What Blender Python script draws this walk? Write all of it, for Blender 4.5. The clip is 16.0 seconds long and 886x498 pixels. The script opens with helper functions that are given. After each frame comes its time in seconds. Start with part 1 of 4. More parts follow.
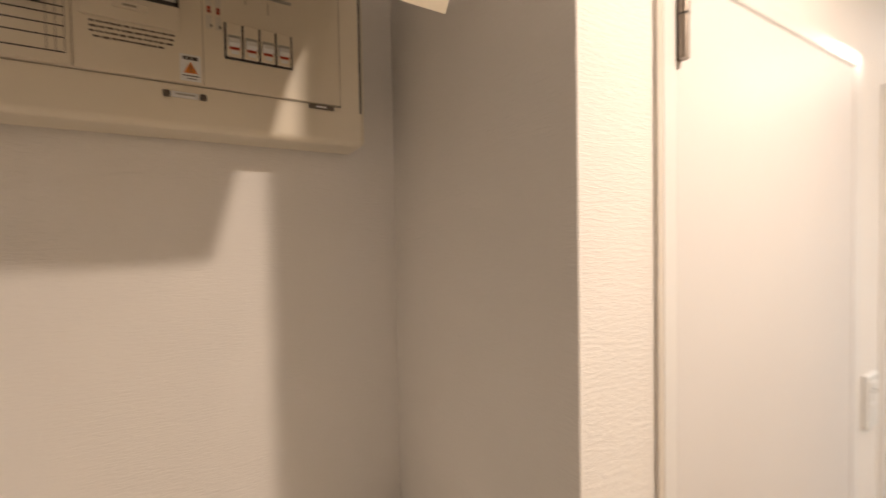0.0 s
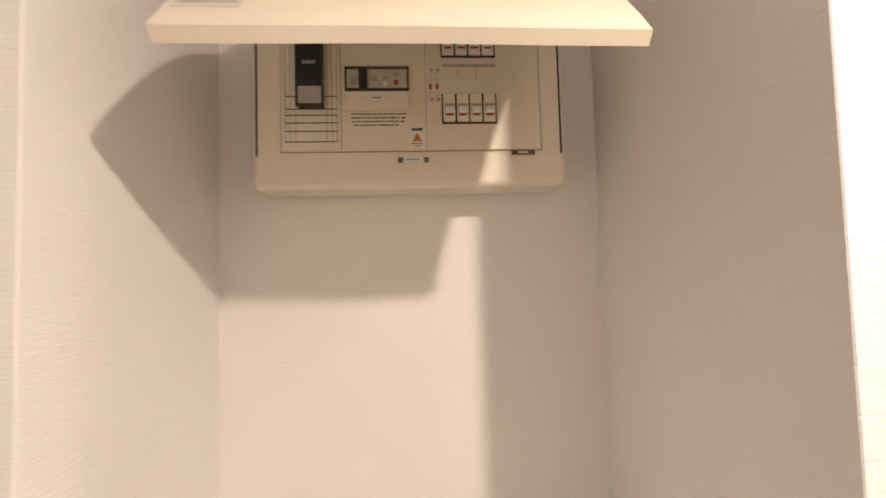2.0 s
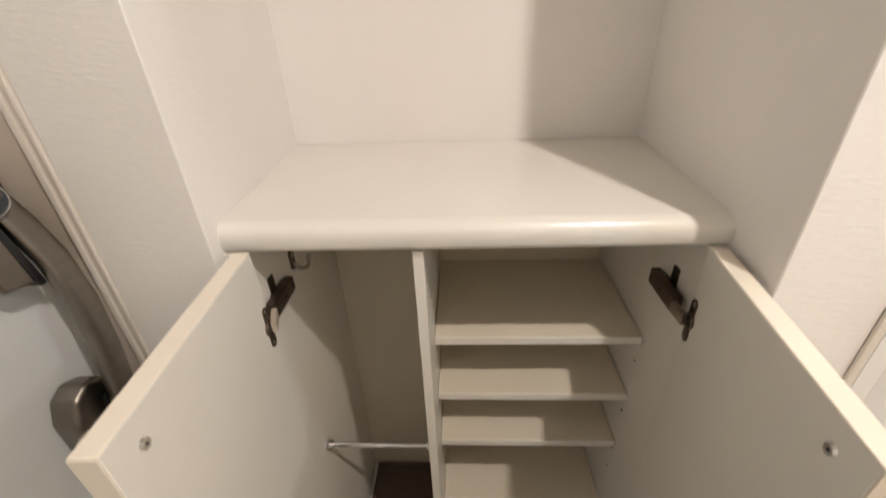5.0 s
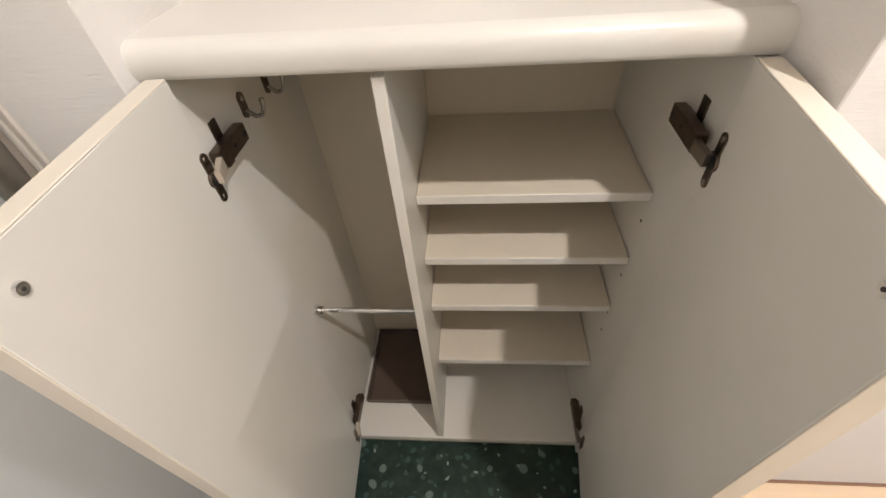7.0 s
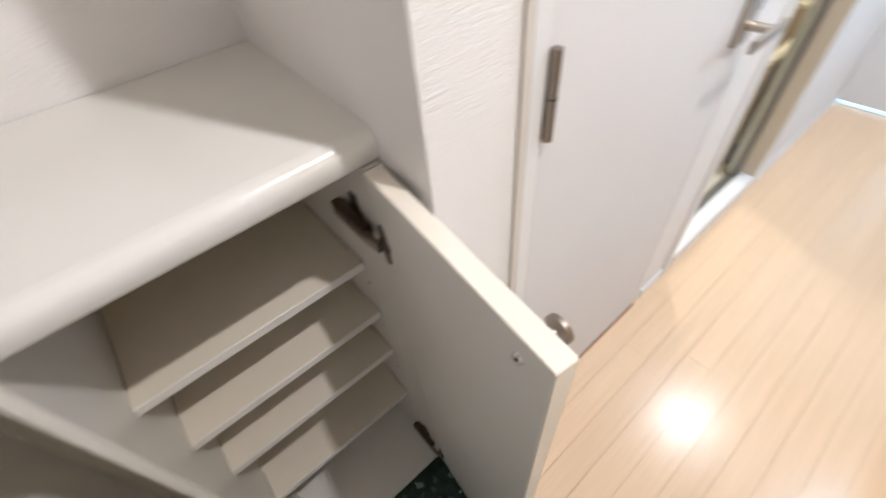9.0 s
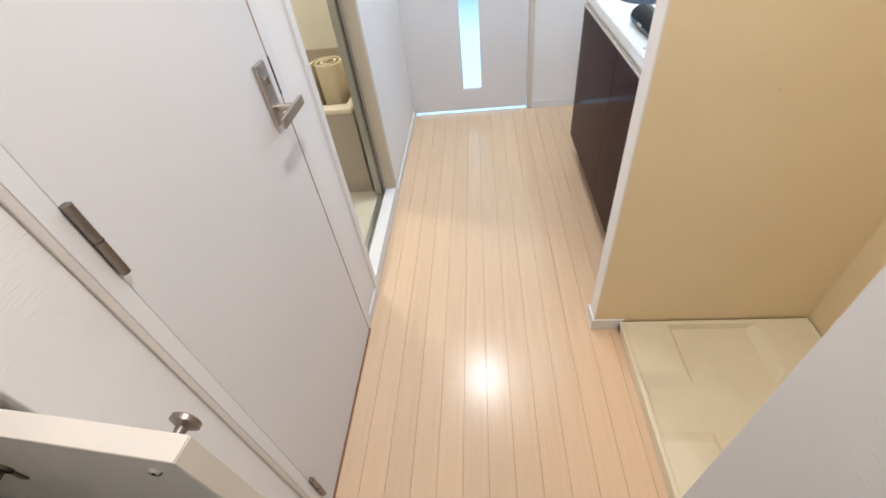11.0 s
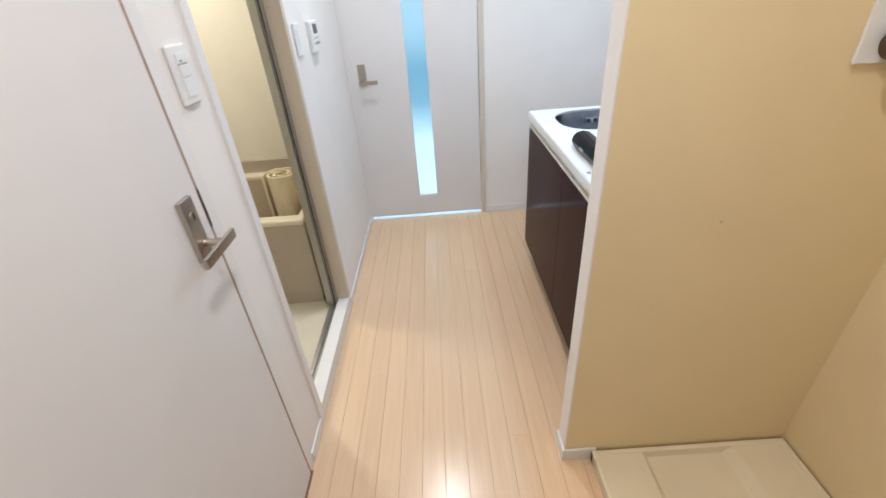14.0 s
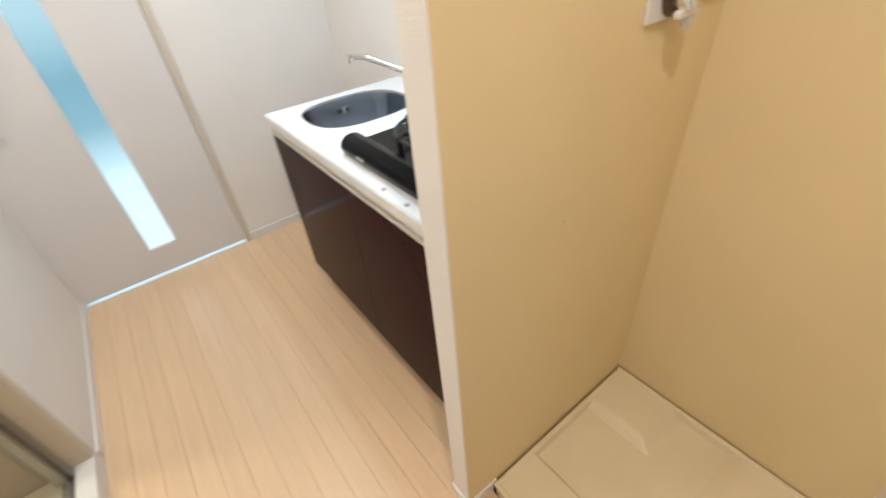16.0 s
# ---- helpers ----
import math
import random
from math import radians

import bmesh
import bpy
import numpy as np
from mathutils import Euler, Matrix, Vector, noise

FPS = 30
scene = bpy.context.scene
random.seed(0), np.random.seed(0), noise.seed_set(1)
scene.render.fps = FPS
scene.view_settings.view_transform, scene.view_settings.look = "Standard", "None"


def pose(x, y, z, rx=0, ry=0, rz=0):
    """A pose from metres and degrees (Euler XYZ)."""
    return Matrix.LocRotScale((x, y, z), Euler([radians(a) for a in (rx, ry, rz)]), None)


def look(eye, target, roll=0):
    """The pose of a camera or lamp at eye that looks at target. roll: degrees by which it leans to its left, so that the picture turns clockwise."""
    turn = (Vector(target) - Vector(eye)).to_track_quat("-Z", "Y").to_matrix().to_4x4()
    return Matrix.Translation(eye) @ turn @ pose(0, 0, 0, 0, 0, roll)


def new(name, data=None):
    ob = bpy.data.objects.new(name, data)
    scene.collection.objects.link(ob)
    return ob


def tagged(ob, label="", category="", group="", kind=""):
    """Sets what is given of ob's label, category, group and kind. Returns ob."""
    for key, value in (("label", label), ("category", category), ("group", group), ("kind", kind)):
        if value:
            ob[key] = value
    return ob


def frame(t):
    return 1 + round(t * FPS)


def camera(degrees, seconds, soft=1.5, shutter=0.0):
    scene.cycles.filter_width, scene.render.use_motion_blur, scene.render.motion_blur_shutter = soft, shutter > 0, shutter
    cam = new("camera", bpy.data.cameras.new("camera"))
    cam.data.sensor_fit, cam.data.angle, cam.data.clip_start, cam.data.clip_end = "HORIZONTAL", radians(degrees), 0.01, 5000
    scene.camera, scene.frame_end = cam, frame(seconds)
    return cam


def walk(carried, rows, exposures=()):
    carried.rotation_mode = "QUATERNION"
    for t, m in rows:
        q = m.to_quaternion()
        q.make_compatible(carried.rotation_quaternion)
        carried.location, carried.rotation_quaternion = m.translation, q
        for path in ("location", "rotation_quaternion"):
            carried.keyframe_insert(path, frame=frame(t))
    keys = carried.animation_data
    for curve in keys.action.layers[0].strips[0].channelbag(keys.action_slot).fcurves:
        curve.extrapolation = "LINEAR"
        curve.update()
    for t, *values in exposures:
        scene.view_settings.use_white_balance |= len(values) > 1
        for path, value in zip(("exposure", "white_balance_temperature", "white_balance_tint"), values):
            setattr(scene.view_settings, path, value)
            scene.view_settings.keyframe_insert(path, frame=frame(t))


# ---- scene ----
cam = camera(93.3, 16.0, shutter=0.5)
PATH = [
    (0, (0.389, 0.299, 1.666), (1.412, 2.017, 1.613), -1.0),
    (0.5, (0.438, 0.319, 1.68), (1.031, 2.229, 1.634), -1.6),
    (1, (0.437, 0.344, 1.668), (0.806, 2.309, 1.71), -1.7),
    (1.5, (0.414, 0.325, 1.688), (0.656, 2.309, 1.76), -1.7),
    (2, (0.39, 0.285, 1.688), (0.506, 2.28, 1.78), -1.6),
    (2.5, (0.339, 0.175, 1.684), (0.411, 2.174, 1.697), -1.7),
    (3, (0.335, 0.122, 1.632), (0.319, 2.119, 1.532), -0.9),
    (3.5, (0.379, 0.128, 1.522), (0.244, 2.096, 1.193), -0.6),
    (4, (0.364, 0.144, 1.448), (0.215, 2.063, 0.907), -0.9),
    (4.5, (0.374, 0.166, 1.385), (0.239, 2.015, 0.636), -2.7),
    (5, (0.378, 0.196, 1.318), (0.277, 1.922, 0.313), -2.5),
    (7.5, (0.441, 0.251, 1.206), (0.267, 1.613, -0.248), -5.6),
    (8, (0.456, 0.265, 1.228), (0.440, 1.608, -0.253), -5.1),
    (8.5, (0.487, 0.302, 1.278), (0.830, 1.590, -0.213), -5.0),
    (9, (0.541, 0.319, 1.317), (1.33, 1.419, -0.155), -6.9),
    (9.5, (0.556, 0.272, 1.334), (1.68, 1.042, -0.131), -7.7),
    (10, (0.598, 0.191, 1.34), (1.885, 0.667, -0.114), -8.3),
    (12.5, (0.477, 0.088, 1.411), (2.037, 0.152, 0.161), -5.5),
    (13, (0.528, 0.092, 1.396), (2.158, 0.178, 0.24), -5.0),
    (13.5, (0.623, 0.089, 1.401), (2.304, 0.183, 0.322), -4.9),
    (14, (0.699, 0.076, 1.405), (2.404, 0.092, 0.36), -4.5),
    (14.5, (0.797, 0.089, 1.403), (2.492, -0.051, 0.351), -4.8),
    (15, (0.892, 0.089, 1.39), (2.532, -0.262, 0.3), -5.2),
    (15.5, (1.026, 0.071, 1.368), (2.545, -0.54, 0.219), -5.2),
    (16, (1.123, 0.027, 1.393), (2.423, -0.881, 0.175), -5.4),
]
EXPOSURES = [
    (0.0, -0.25, 7300, 16), (0.7, 0.10, 7250, 16), (1.5, 0.36, 6950, 16), (3.0, 0.38, 6650, 16), (4.0, 0.20, 6500, 10), (5.0, 0.32, 6200, 10), (7.5, 0.64, 5820, 10), (9.0, 0.38, 5500, 10),
    (10.0, 0.18, 5480, 10), (12.5, 0.0, 5760, 10), (14.0, -0.10, 5740, 10), (15.0, -0.10, 5950, 10), (16.0, -0.10, 6550, 10),
]
walk(cam, [(t, look(e, a, r)) for t, e, a, r in PATH], EXPOSURES)

# ---- world and light ----
world = bpy.data.worlds.new("world")
scene.world = world
world.use_nodes = True
world.node_tree.nodes["Background"].inputs["Color"].default_value = (0.55, 0.66, 0.8, 1)
world.node_tree.nodes["Background"].inputs["Strength"].default_value = 0.05


def ceiling_lamp(name, eye, target, size, watts, colour, shape="DISK", size_y=0.1):
    data = bpy.data.lights.new(name, "AREA")
    data.shape, data.size, data.energy, data.color = shape, size, watts, colour
    if shape == "RECTANGLE":
        data.size_y = size_y
    ob = new(name, data)
    ob.matrix_world = look(eye, target)
    return ob


def downlight(name, at, target, radius, watts, colour, spread):
    data = bpy.data.lights.new(name, "SPOT")
    data.shadow_soft_size, data.energy, data.color = radius, watts, colour
    data.spot_size, data.spot_blend = radians(spread), 1.0
    ob = new(name, data)
    ob.matrix_world = look(at, target)
    return ob


downlight("entrance_downlight", (1.045, -0.05, 2.435), (0.795, 0.36, 0.0), 0.026, 62, (1.0, 0.885, 0.77), 172)
ceiling_lamp("hall_downlight", (2.69, 0.19, 2.385), (2.69, 0.191, 0), 0.12, 13.0, (1.0, 0.95, 0.88))
# Unseen cool lamp, assumed above the worktop to account for the bluish end wall.
ceiling_lamp("unseen_kitchen_lamp", (2.35, -0.72, 1.95), (2.35, -0.70, 0), 0.55, 8.5, (0.56, 0.80, 1.0), "RECTANGLE", 0.08)
ceiling_lamp("bathroom_lamp", (2.72, 1.38, 2.15), (2.72, 1.381, 0), 0.2, 13, (1.0, 0.92, 0.77))


# ---- materials ----
def material(name, colour, rough=0.5, metal=0.0, var=0.06, scale=8.0, bump=0.0, bump_scale=400.0, spec=0.5, stretch=(1, 1, 1), coat=0.0, rough_var=0.0):
    m = bpy.data.materials.new(name)
    m.use_nodes = True
    nt = m.node_tree
    b = nt.nodes["Principled BSDF"]
    b.inputs["Metallic"].default_value = metal
    b.inputs["Roughness"].default_value = rough
    b.inputs["Specular IOR Level"].default_value = spec
    b.inputs["Coat Weight"].default_value = coat
    tc = nt.nodes.new("ShaderNodeTexCoord")
    mp = nt.nodes.new("ShaderNodeMapping")
    mp.inputs["Scale"].default_value = stretch
    nt.links.new(tc.outputs["Object"], mp.inputs["Vector"])
    n1 = nt.nodes.new("ShaderNodeTexNoise")
    n1.inputs["Scale"].default_value = scale
    n1.inputs["Detail"].default_value = 6
    nt.links.new(mp.outputs["Vector"], n1.inputs["Vector"])
    ramp = nt.nodes.new("ShaderNodeValToRGB")
    ramp.color_ramp.elements[0].position, ramp.color_ramp.elements[1].position = 0.3, 0.7
    ramp.color_ramp.elements[0].color = (*[c * (1 - var) for c in colour], 1)
    ramp.color_ramp.elements[1].color = (*[min(1, c * (1 + var)) for c in colour], 1)
    nt.links.new(n1.outputs["Fac"], ramp.inputs["Fac"])
    nt.links.new(ramp.outputs["Color"], b.inputs["Base Color"])
    if rough_var:
        mr = nt.nodes.new("ShaderNodeMapRange")
        mr.inputs["To Min"].default_value, mr.inputs["To Max"].default_value = rough - rough_var, rough + rough_var
        nt.links.new(n1.outputs["Fac"], mr.inputs["Value"])
        nt.links.new(mr.outputs["Result"], b.inputs["Roughness"])
    if bump:
        n2 = nt.nodes.new("ShaderNodeTexNoise")
        n2.inputs["Scale"].default_value = bump_scale
        n2.inputs["Detail"].default_value = 3
        nt.links.new(mp.outputs["Vector"], n2.inputs["Vector"])
        bp = nt.nodes.new("ShaderNodeBump")
        bp.inputs["Strength"].default_value = 1.0
        bp.inputs["Distance"].default_value = bump
        nt.links.new(n2.outputs["Fac"], bp.inputs["Height"])
        nt.links.new(bp.outputs["Normal"], b.inputs["Normal"])
    return m


def planks():
    m = material("maple_flooring", (0.755, 0.542, 0.345), 0.235, 0, 0.045, 5, 0.0, 300, 0.62, (0.6, 14, 14), 0.0, 0.03)
    nt = m.node_tree
    b = nt.nodes["Principled BSDF"]
    ramp = next(n for n in nt.nodes if n.type == "VALTORGB")
    info = nt.nodes.new("ShaderNodeObjectInfo")
    hsv = nt.nodes.new("ShaderNodeHueSaturation")
    mr = nt.nodes.new("ShaderNodeMapRange")
    mr.inputs["To Min"].default_value, mr.inputs["To Max"].default_value = 0.965, 1.035
    nt.links.new(info.outputs["Random"], mr.inputs["Value"])
    nt.links.new(mr.outputs["Result"], hsv.inputs["Value"])
    nt.links.new(ramp.outputs["Color"], hsv.inputs["Color"])
    nt.links.new(hsv.outputs["Color"], b.inputs["Base Color"])
    return m


def terrazzo():
    m = material("green_terrazzo", (0.026, 0.046, 0.038), 0.25, 0, 0.3, 30)
    nt = m.node_tree
    b = nt.nodes["Principled BSDF"]
    ramp = next(n for n in nt.nodes if n.type == "VALTORGB")
    tc = next(n for n in nt.nodes if n.type == "TEX_COORD")
    last = ramp.outputs["Color"]
    for scale, limit, colour in ((30, 0.26, (0.050, 0.095, 0.078, 1)), (15, 0.20, (0.14, 0.20, 0.17, 1)), (24, 0.12, (0.30, 0.35, 0.31, 1))):
        v = nt.nodes.new("ShaderNodeTexVoronoi")
        v.inputs["Scale"].default_value = scale
        v.inputs["Randomness"].default_value = 1.0
        lt = nt.nodes.new("ShaderNodeMath")
        lt.operation = "LESS_THAN"
        lt.inputs[1].default_value = limit
        w = nt.nodes.new("ShaderNodeTexNoise")
        w.inputs["Scale"].default_value = scale * 1.2
        add = nt.nodes.new("ShaderNodeVectorMath")
        add.operation = "MULTIPLY_ADD"
        add.inputs[1].default_value = (0.03, 0.03, 0.03)
        nt.links.new(tc.outputs["Object"], w.inputs["Vector"])
        nt.links.new(w.outputs["Color"], add.inputs[0])
        nt.links.new(tc.outputs["Object"], add.inputs[2])
        nt.links.new(add.outputs["Vector"], v.inputs["Vector"])
        nt.links.new(v.outputs["Distance"], lt.inputs[0])
        mix = nt.nodes.new("ShaderNodeMix")
        mix.data_type = "RGBA"
        nt.links.new(lt.outputs["Value"], mix.inputs["Factor"])
        nt.links.new(last, mix.inputs["A"])
        mix.inputs["B"].default_value = colour
        last = mix.outputs["Result"]
    nt.links.new(last, b.inputs["Base Color"])
    return m


def wallpaper(name, colour, axes, relief):
    """Woven vinyl paper: short raised threads running level, over a soft uneven ground."""
    m = material(name, colour, 0.62, 0, 0.025, 3, 0, 1, 0.25)
    nt = m.node_tree
    b = nt.nodes["Principled BSDF"]
    tc = next(n for n in nt.nodes if n.type == "TEX_COORD")
    heights = []
    for k, detail in ((1.0, 2.0), (2.3, 1.0)):
        mp = nt.nodes.new("ShaderNodeMapping")
        mp.inputs["Scale"].default_value = (axes[0] * k, axes[1] * k, axes[2] * k)
        mp.inputs["Location"].default_value = (7.3 * k, 1.9 * k, 4.1 * k)
        n = nt.nodes.new("ShaderNodeTexNoise")
        n.inputs["Scale"].default_value = 1.0
        n.inputs["Detail"].default_value = detail
        n.inputs["Distortion"].default_value = 0.6
        nt.links.new(tc.outputs["Object"], mp.inputs["Vector"])
        nt.links.new(mp.outputs["Vector"], n.inputs["Vector"])
        heights.append(n)
    mul = nt.nodes.new("ShaderNodeMath")
    mul.operation = "MULTIPLY_ADD"
    mul.inputs[1].default_value = 0.35
    nt.links.new(heights[1].outputs["Fac"], mul.inputs[0])
    nt.links.new(heights[0].outputs["Fac"], mul.inputs[2])
    bp = nt.nodes.new("ShaderNodeBump")
    bp.inputs["Strength"].default_value = 0.8
    bp.inputs["Distance"].default_value = relief
    nt.links.new(mul.outputs["Value"], bp.inputs["Height"])
    nt.links.new(bp.outputs["Normal"], b.inputs["Normal"])
    return m


def frosted_glass():
    m = bpy.data.materials.new("frosted_glass")
    m.use_nodes = True
    nt = m.node_tree
    b = nt.nodes["Principled BSDF"]
    b.inputs["Base Color"].default_value = (0.9, 0.97, 1.0, 1)
    b.inputs["Roughness"].default_value = 0.3
    b.inputs["Transmission Weight"].default_value = 1.0
    return m


def daylight():
    """The bright room behind the glass door, seen as soft bands of light."""
    m = bpy.data.materials.new("daylight_beyond")
    m.use_nodes = True
    nt = m.node_tree
    nt.nodes.remove(nt.nodes["Principled BSDF"])
    out = nt.nodes["Material Output"]
    e = nt.nodes.new("ShaderNodeEmission")
    e.inputs["Strength"].default_value = 1.9
    tc = nt.nodes.new("ShaderNodeTexCoord")
    sep = nt.nodes.new("ShaderNodeSeparateXYZ")
    mr = nt.nodes.new("ShaderNodeMapRange")
    mr.inputs["From Max"].default_value = 2.0
    ramp = nt.nodes.new("ShaderNodeValToRGB")
    els = ramp.color_ramp.elements
    # Lowest band, hidden behind the leaf, is boosted to light the sill strip.
    els[0].position, els[0].color = 0.0, (1.0, 1.5, 1.85, 1)
    els[1].position, els[1].color = 1.0, (0.30, 0.43, 0.49, 1)
    for at, colour in ((0.05, (1.0, 1.5, 1.85, 1)), (0.075, (0.58, 0.72, 0.79, 1)), (0.27, (0.52, 0.68, 0.76, 1)), (0.40, (0.17, 0.32, 0.39, 1)), (0.50, (0.14, 0.29, 0.36, 1)), (0.62, (0.30, 0.45, 0.51, 1))):
        el = els.new(at)
        el.color = colour
    nt.links.new(tc.outputs["Object"], sep.inputs[0])
    nt.links.new(sep.outputs["Z"], mr.inputs["Value"])
    nt.links.new(mr.outputs["Result"], ramp.inputs["Fac"])
    nt.links.new(ramp.outputs["Color"], e.inputs["Color"])
    nt.links.new(e.outputs[0], out.inputs["Surface"])
    return m


WALL = (0.855, 0.82, 0.785)
# The wall's own white, yellowed to carry the warm light in the alcove.
WARM_LIT_WALL = (0.83, 0.69, 0.425)
M_WALL_X = wallpaper("wallpaper_on_long_walls", WALL, (48, 48, 300), 0.0010)
M_WALL_Y = wallpaper("wallpaper_on_cross_walls", WALL, (48, 48, 300), 0.0010)
M_WALL_WARM_LIT = wallpaper("wallpaper_tinted_warm_light", WARM_LIT_WALL, (40, 40, 240), 0.0003)
M_CEIL = material("ceiling_paper", (0.8, 0.79, 0.77), 0.8, 0, 0.03, 4, 0.0005, 300)
M_FLOOR = planks()
M_GROOVE = material("floor_groove", (0.50, 0.35, 0.215), 0.7)
M_TERRAZZO = terrazzo()
M_DOOR = material("white_door_sheet", (0.75, 0.725, 0.71), 0.50, 0, 0.015, 3, 0.00012, 500, 0.22)
M_TRIM = material("white_trim", (0.80, 0.78, 0.76), 0.35, 0, 0.02, 5, 0, 1, 0.4)
M_CASING = material("cream_casing", (0.66, 0.58, 0.48), 0.45, 0, 0.03, 6)
M_STEEL_DOOR = material("pale_steel_door", (0.66, 0.67, 0.66), 0.38, 0, 0.02, 4, 0.0002, 350)
M_JAMB = material("beige_steel_jamb", (0.56, 0.48, 0.40), 0.42, 0, 0.03, 6)
M_PALEJAMB = material("pale_jamb", (0.70, 0.64, 0.57), 0.42, 0, 0.03, 6)
M_CAB = material("cabinet_sheet", (0.79, 0.755, 0.69), 0.36, 0, 0.02, 5, 0.0001, 400, 0.4)
M_CABEDGE = material("cabinet_edge_band", (0.82, 0.745, 0.63), 0.4, 0, 0.03, 8)
M_TOP = material("worktop_laminate", (0.80, 0.77, 0.71), 0.22, 0, 0.015, 6, 0.0001, 300, 0.5)
M_CARCASS = material("cabinet_inside", (0.74, 0.665, 0.54), 0.45, 0, 0.03, 6, 0.0001, 400)
# Paleness here is lamp light put into the left hinge links' colour.
M_LIT_LINK = material("lamplit_hinge_link", (0.60, 0.52, 0.42), 0.42, 0.35, 0.08, 60)
M_BRONZE = material("dark_nickel", (0.16, 0.125, 0.10), 0.32, 1.0, 0.15, 60)
M_NICKEL = material("satin_nickel", (0.50, 0.45, 0.39), 0.33, 1.0, 0.06, 80)
M_HINGE = material("satin_hinge_metal", (0.30, 0.255, 0.22), 0.36, 1.0, 0.08, 60)
M_LOCK = material("worn_dark_nickel", (0.25, 0.225, 0.195), 0.3, 1.0, 0.08, 60)
M_GUARD = material("dark_chrome", (0.46, 0.44, 0.42), 0.13, 1.0, 0.06, 40)
M_CHROME = material("chrome", (0.80, 0.80, 0.80), 0.09, 1.0, 0.02, 30)
M_SINK = material("sink_steel", (0.46, 0.50, 0.56), 0.19, 1.0, 0.08, 6, 0.00003, 600, 0.5, (1, 1, 20))
M_RAIL = material("pale_rail", (0.66, 0.63, 0.57), 0.35, 0, 0.03, 20)
M_ALU = material("grey_aluminium", (0.42, 0.41, 0.38), 0.4, 1.0, 0.05, 40)
M_PLASTIC = material("ivory_plastic", (0.81, 0.73, 0.60), 0.36, 0, 0.02, 8, 0.00008, 500)
M_PLASTIC2 = material("ivory_plastic_plate", (0.80, 0.72, 0.59), 0.42, 0, 0.02, 8)
M_WHITEPL = material("white_plastic", (0.80, 0.80, 0.79), 0.3, 0, 0.02, 12)
M_GREY = material("grey_plastic", (0.42, 0.40, 0.36), 0.4, 0, 0.05, 40)
M_BLACK = material("black_plastic", (0.012, 0.012, 0.014), 0.3, 0, 0.2, 40)
M_INK = material("dark_print", (0.055, 0.045, 0.04), 0.6, 0, 0.15, 60)
M_SOFTINK = material("brown_print", (0.14, 0.11, 0.085), 0.6, 0, 0.15, 60)
M_PALEGREY = material("pale_grey_plate", (0.55, 0.52, 0.46), 0.4, 0, 0.04, 40)
M_LABEL = material("pale_label", (0.70, 0.65, 0.56), 0.3, 0, 0.03, 40)
M_LABELPRINT = material("label_grey_print", (0.50, 0.45, 0.37), 0.5, 0, 0.05, 40)
M_FAINT = material("faint_print", (0.40, 0.34, 0.26), 0.6, 0, 0.1, 60)
M_RED = material("red_marks", (0.45, 0.06, 0.03), 0.5, 0, 0.1, 60)
M_ORANGE = material("orange_warning_sign", (0.75, 0.25, 0.05), 0.5, 0, 0.08, 60)
M_KITCHEN = material("dark_walnut_gloss_sheet", (0.026, 0.0040, 0.0060), 0.12, 0, 0.12, 6, 0, 1, 0.03, (1, 1, 8))
M_STOVE = material("black_enamel", (0.003, 0.003, 0.004), 0.20, 0, 0.2, 30, 0, 1, 0.10)
M_IRON = material("cast_iron", (0.015, 0.015, 0.016), 0.55, 0, 0.2, 80, 0.0003, 300)
M_PAN = material("ivory_washer_pan", (0.80, 0.71, 0.52), 0.33, 0, 0.03, 7, 0.0001, 250)
M_BATHCASING = material("olive_beige_casing", (0.58, 0.51, 0.40), 0.42, 0, 0.03, 6)
M_BATHWALL = material("cream_bath_panel", (0.79, 0.74, 0.62), 0.35, 0, 0.03, 3)
M_BATHFLOOR = material("bath_floor", (0.62, 0.56, 0.43), 0.4, 0, 0.04, 10, 0.0004, 150)
M_TUB = material("beige_tub", (0.50, 0.42, 0.30), 0.28, 0, 0.03, 5)
M_TUBAPRON = material("taupe_tub_apron", (0.42, 0.36, 0.28), 0.35, 0, 0.04, 5)
M_TUBRIM = material("ivory_tub_rim", (0.72, 0.64, 0.48), 0.28, 0, 0.03, 5)
M_MAT = material("ivory_bath_cover", (0.72, 0.62, 0.42), 0.45, 0, 0.04, 14)
M_TRAY = material("brown_drip_tray", (0.10, 0.070, 0.055), 0.42, 0, 0.08, 20)
M_GAP = material("tan_rebate", (0.34, 0.22, 0.15), 0.6)
M_REBATE = material("brown_rebate", (0.26, 0.13, 0.07), 0.6)
M_GLASS = frosted_glass()
M_DAY = daylight()
M_LCD = material("dark_display", (0.03, 0.035, 0.04), 0.15, 0, 0.05, 20)

# ---- building helpers ----
BASE = {}


def box(x0, x1, y0, y1, z0, z1, bev=0.0, seg=2):
    bm = bmesh.new()
    bmesh.ops.create_cube(bm, size=1.0)
    for v in bm.verts:
        v.co = Vector((x0 + (v.co.x + 0.5) * (x1 - x0), y0 + (v.co.y + 0.5) * (y1 - y0), z0 + (v.co.z + 0.5) * (z1 - z0)))
    if bev:
        bmesh.ops.bevel(bm, geom=list(bm.edges), offset=bev, segments=seg, profile=0.5, affect="EDGES")
    return bm


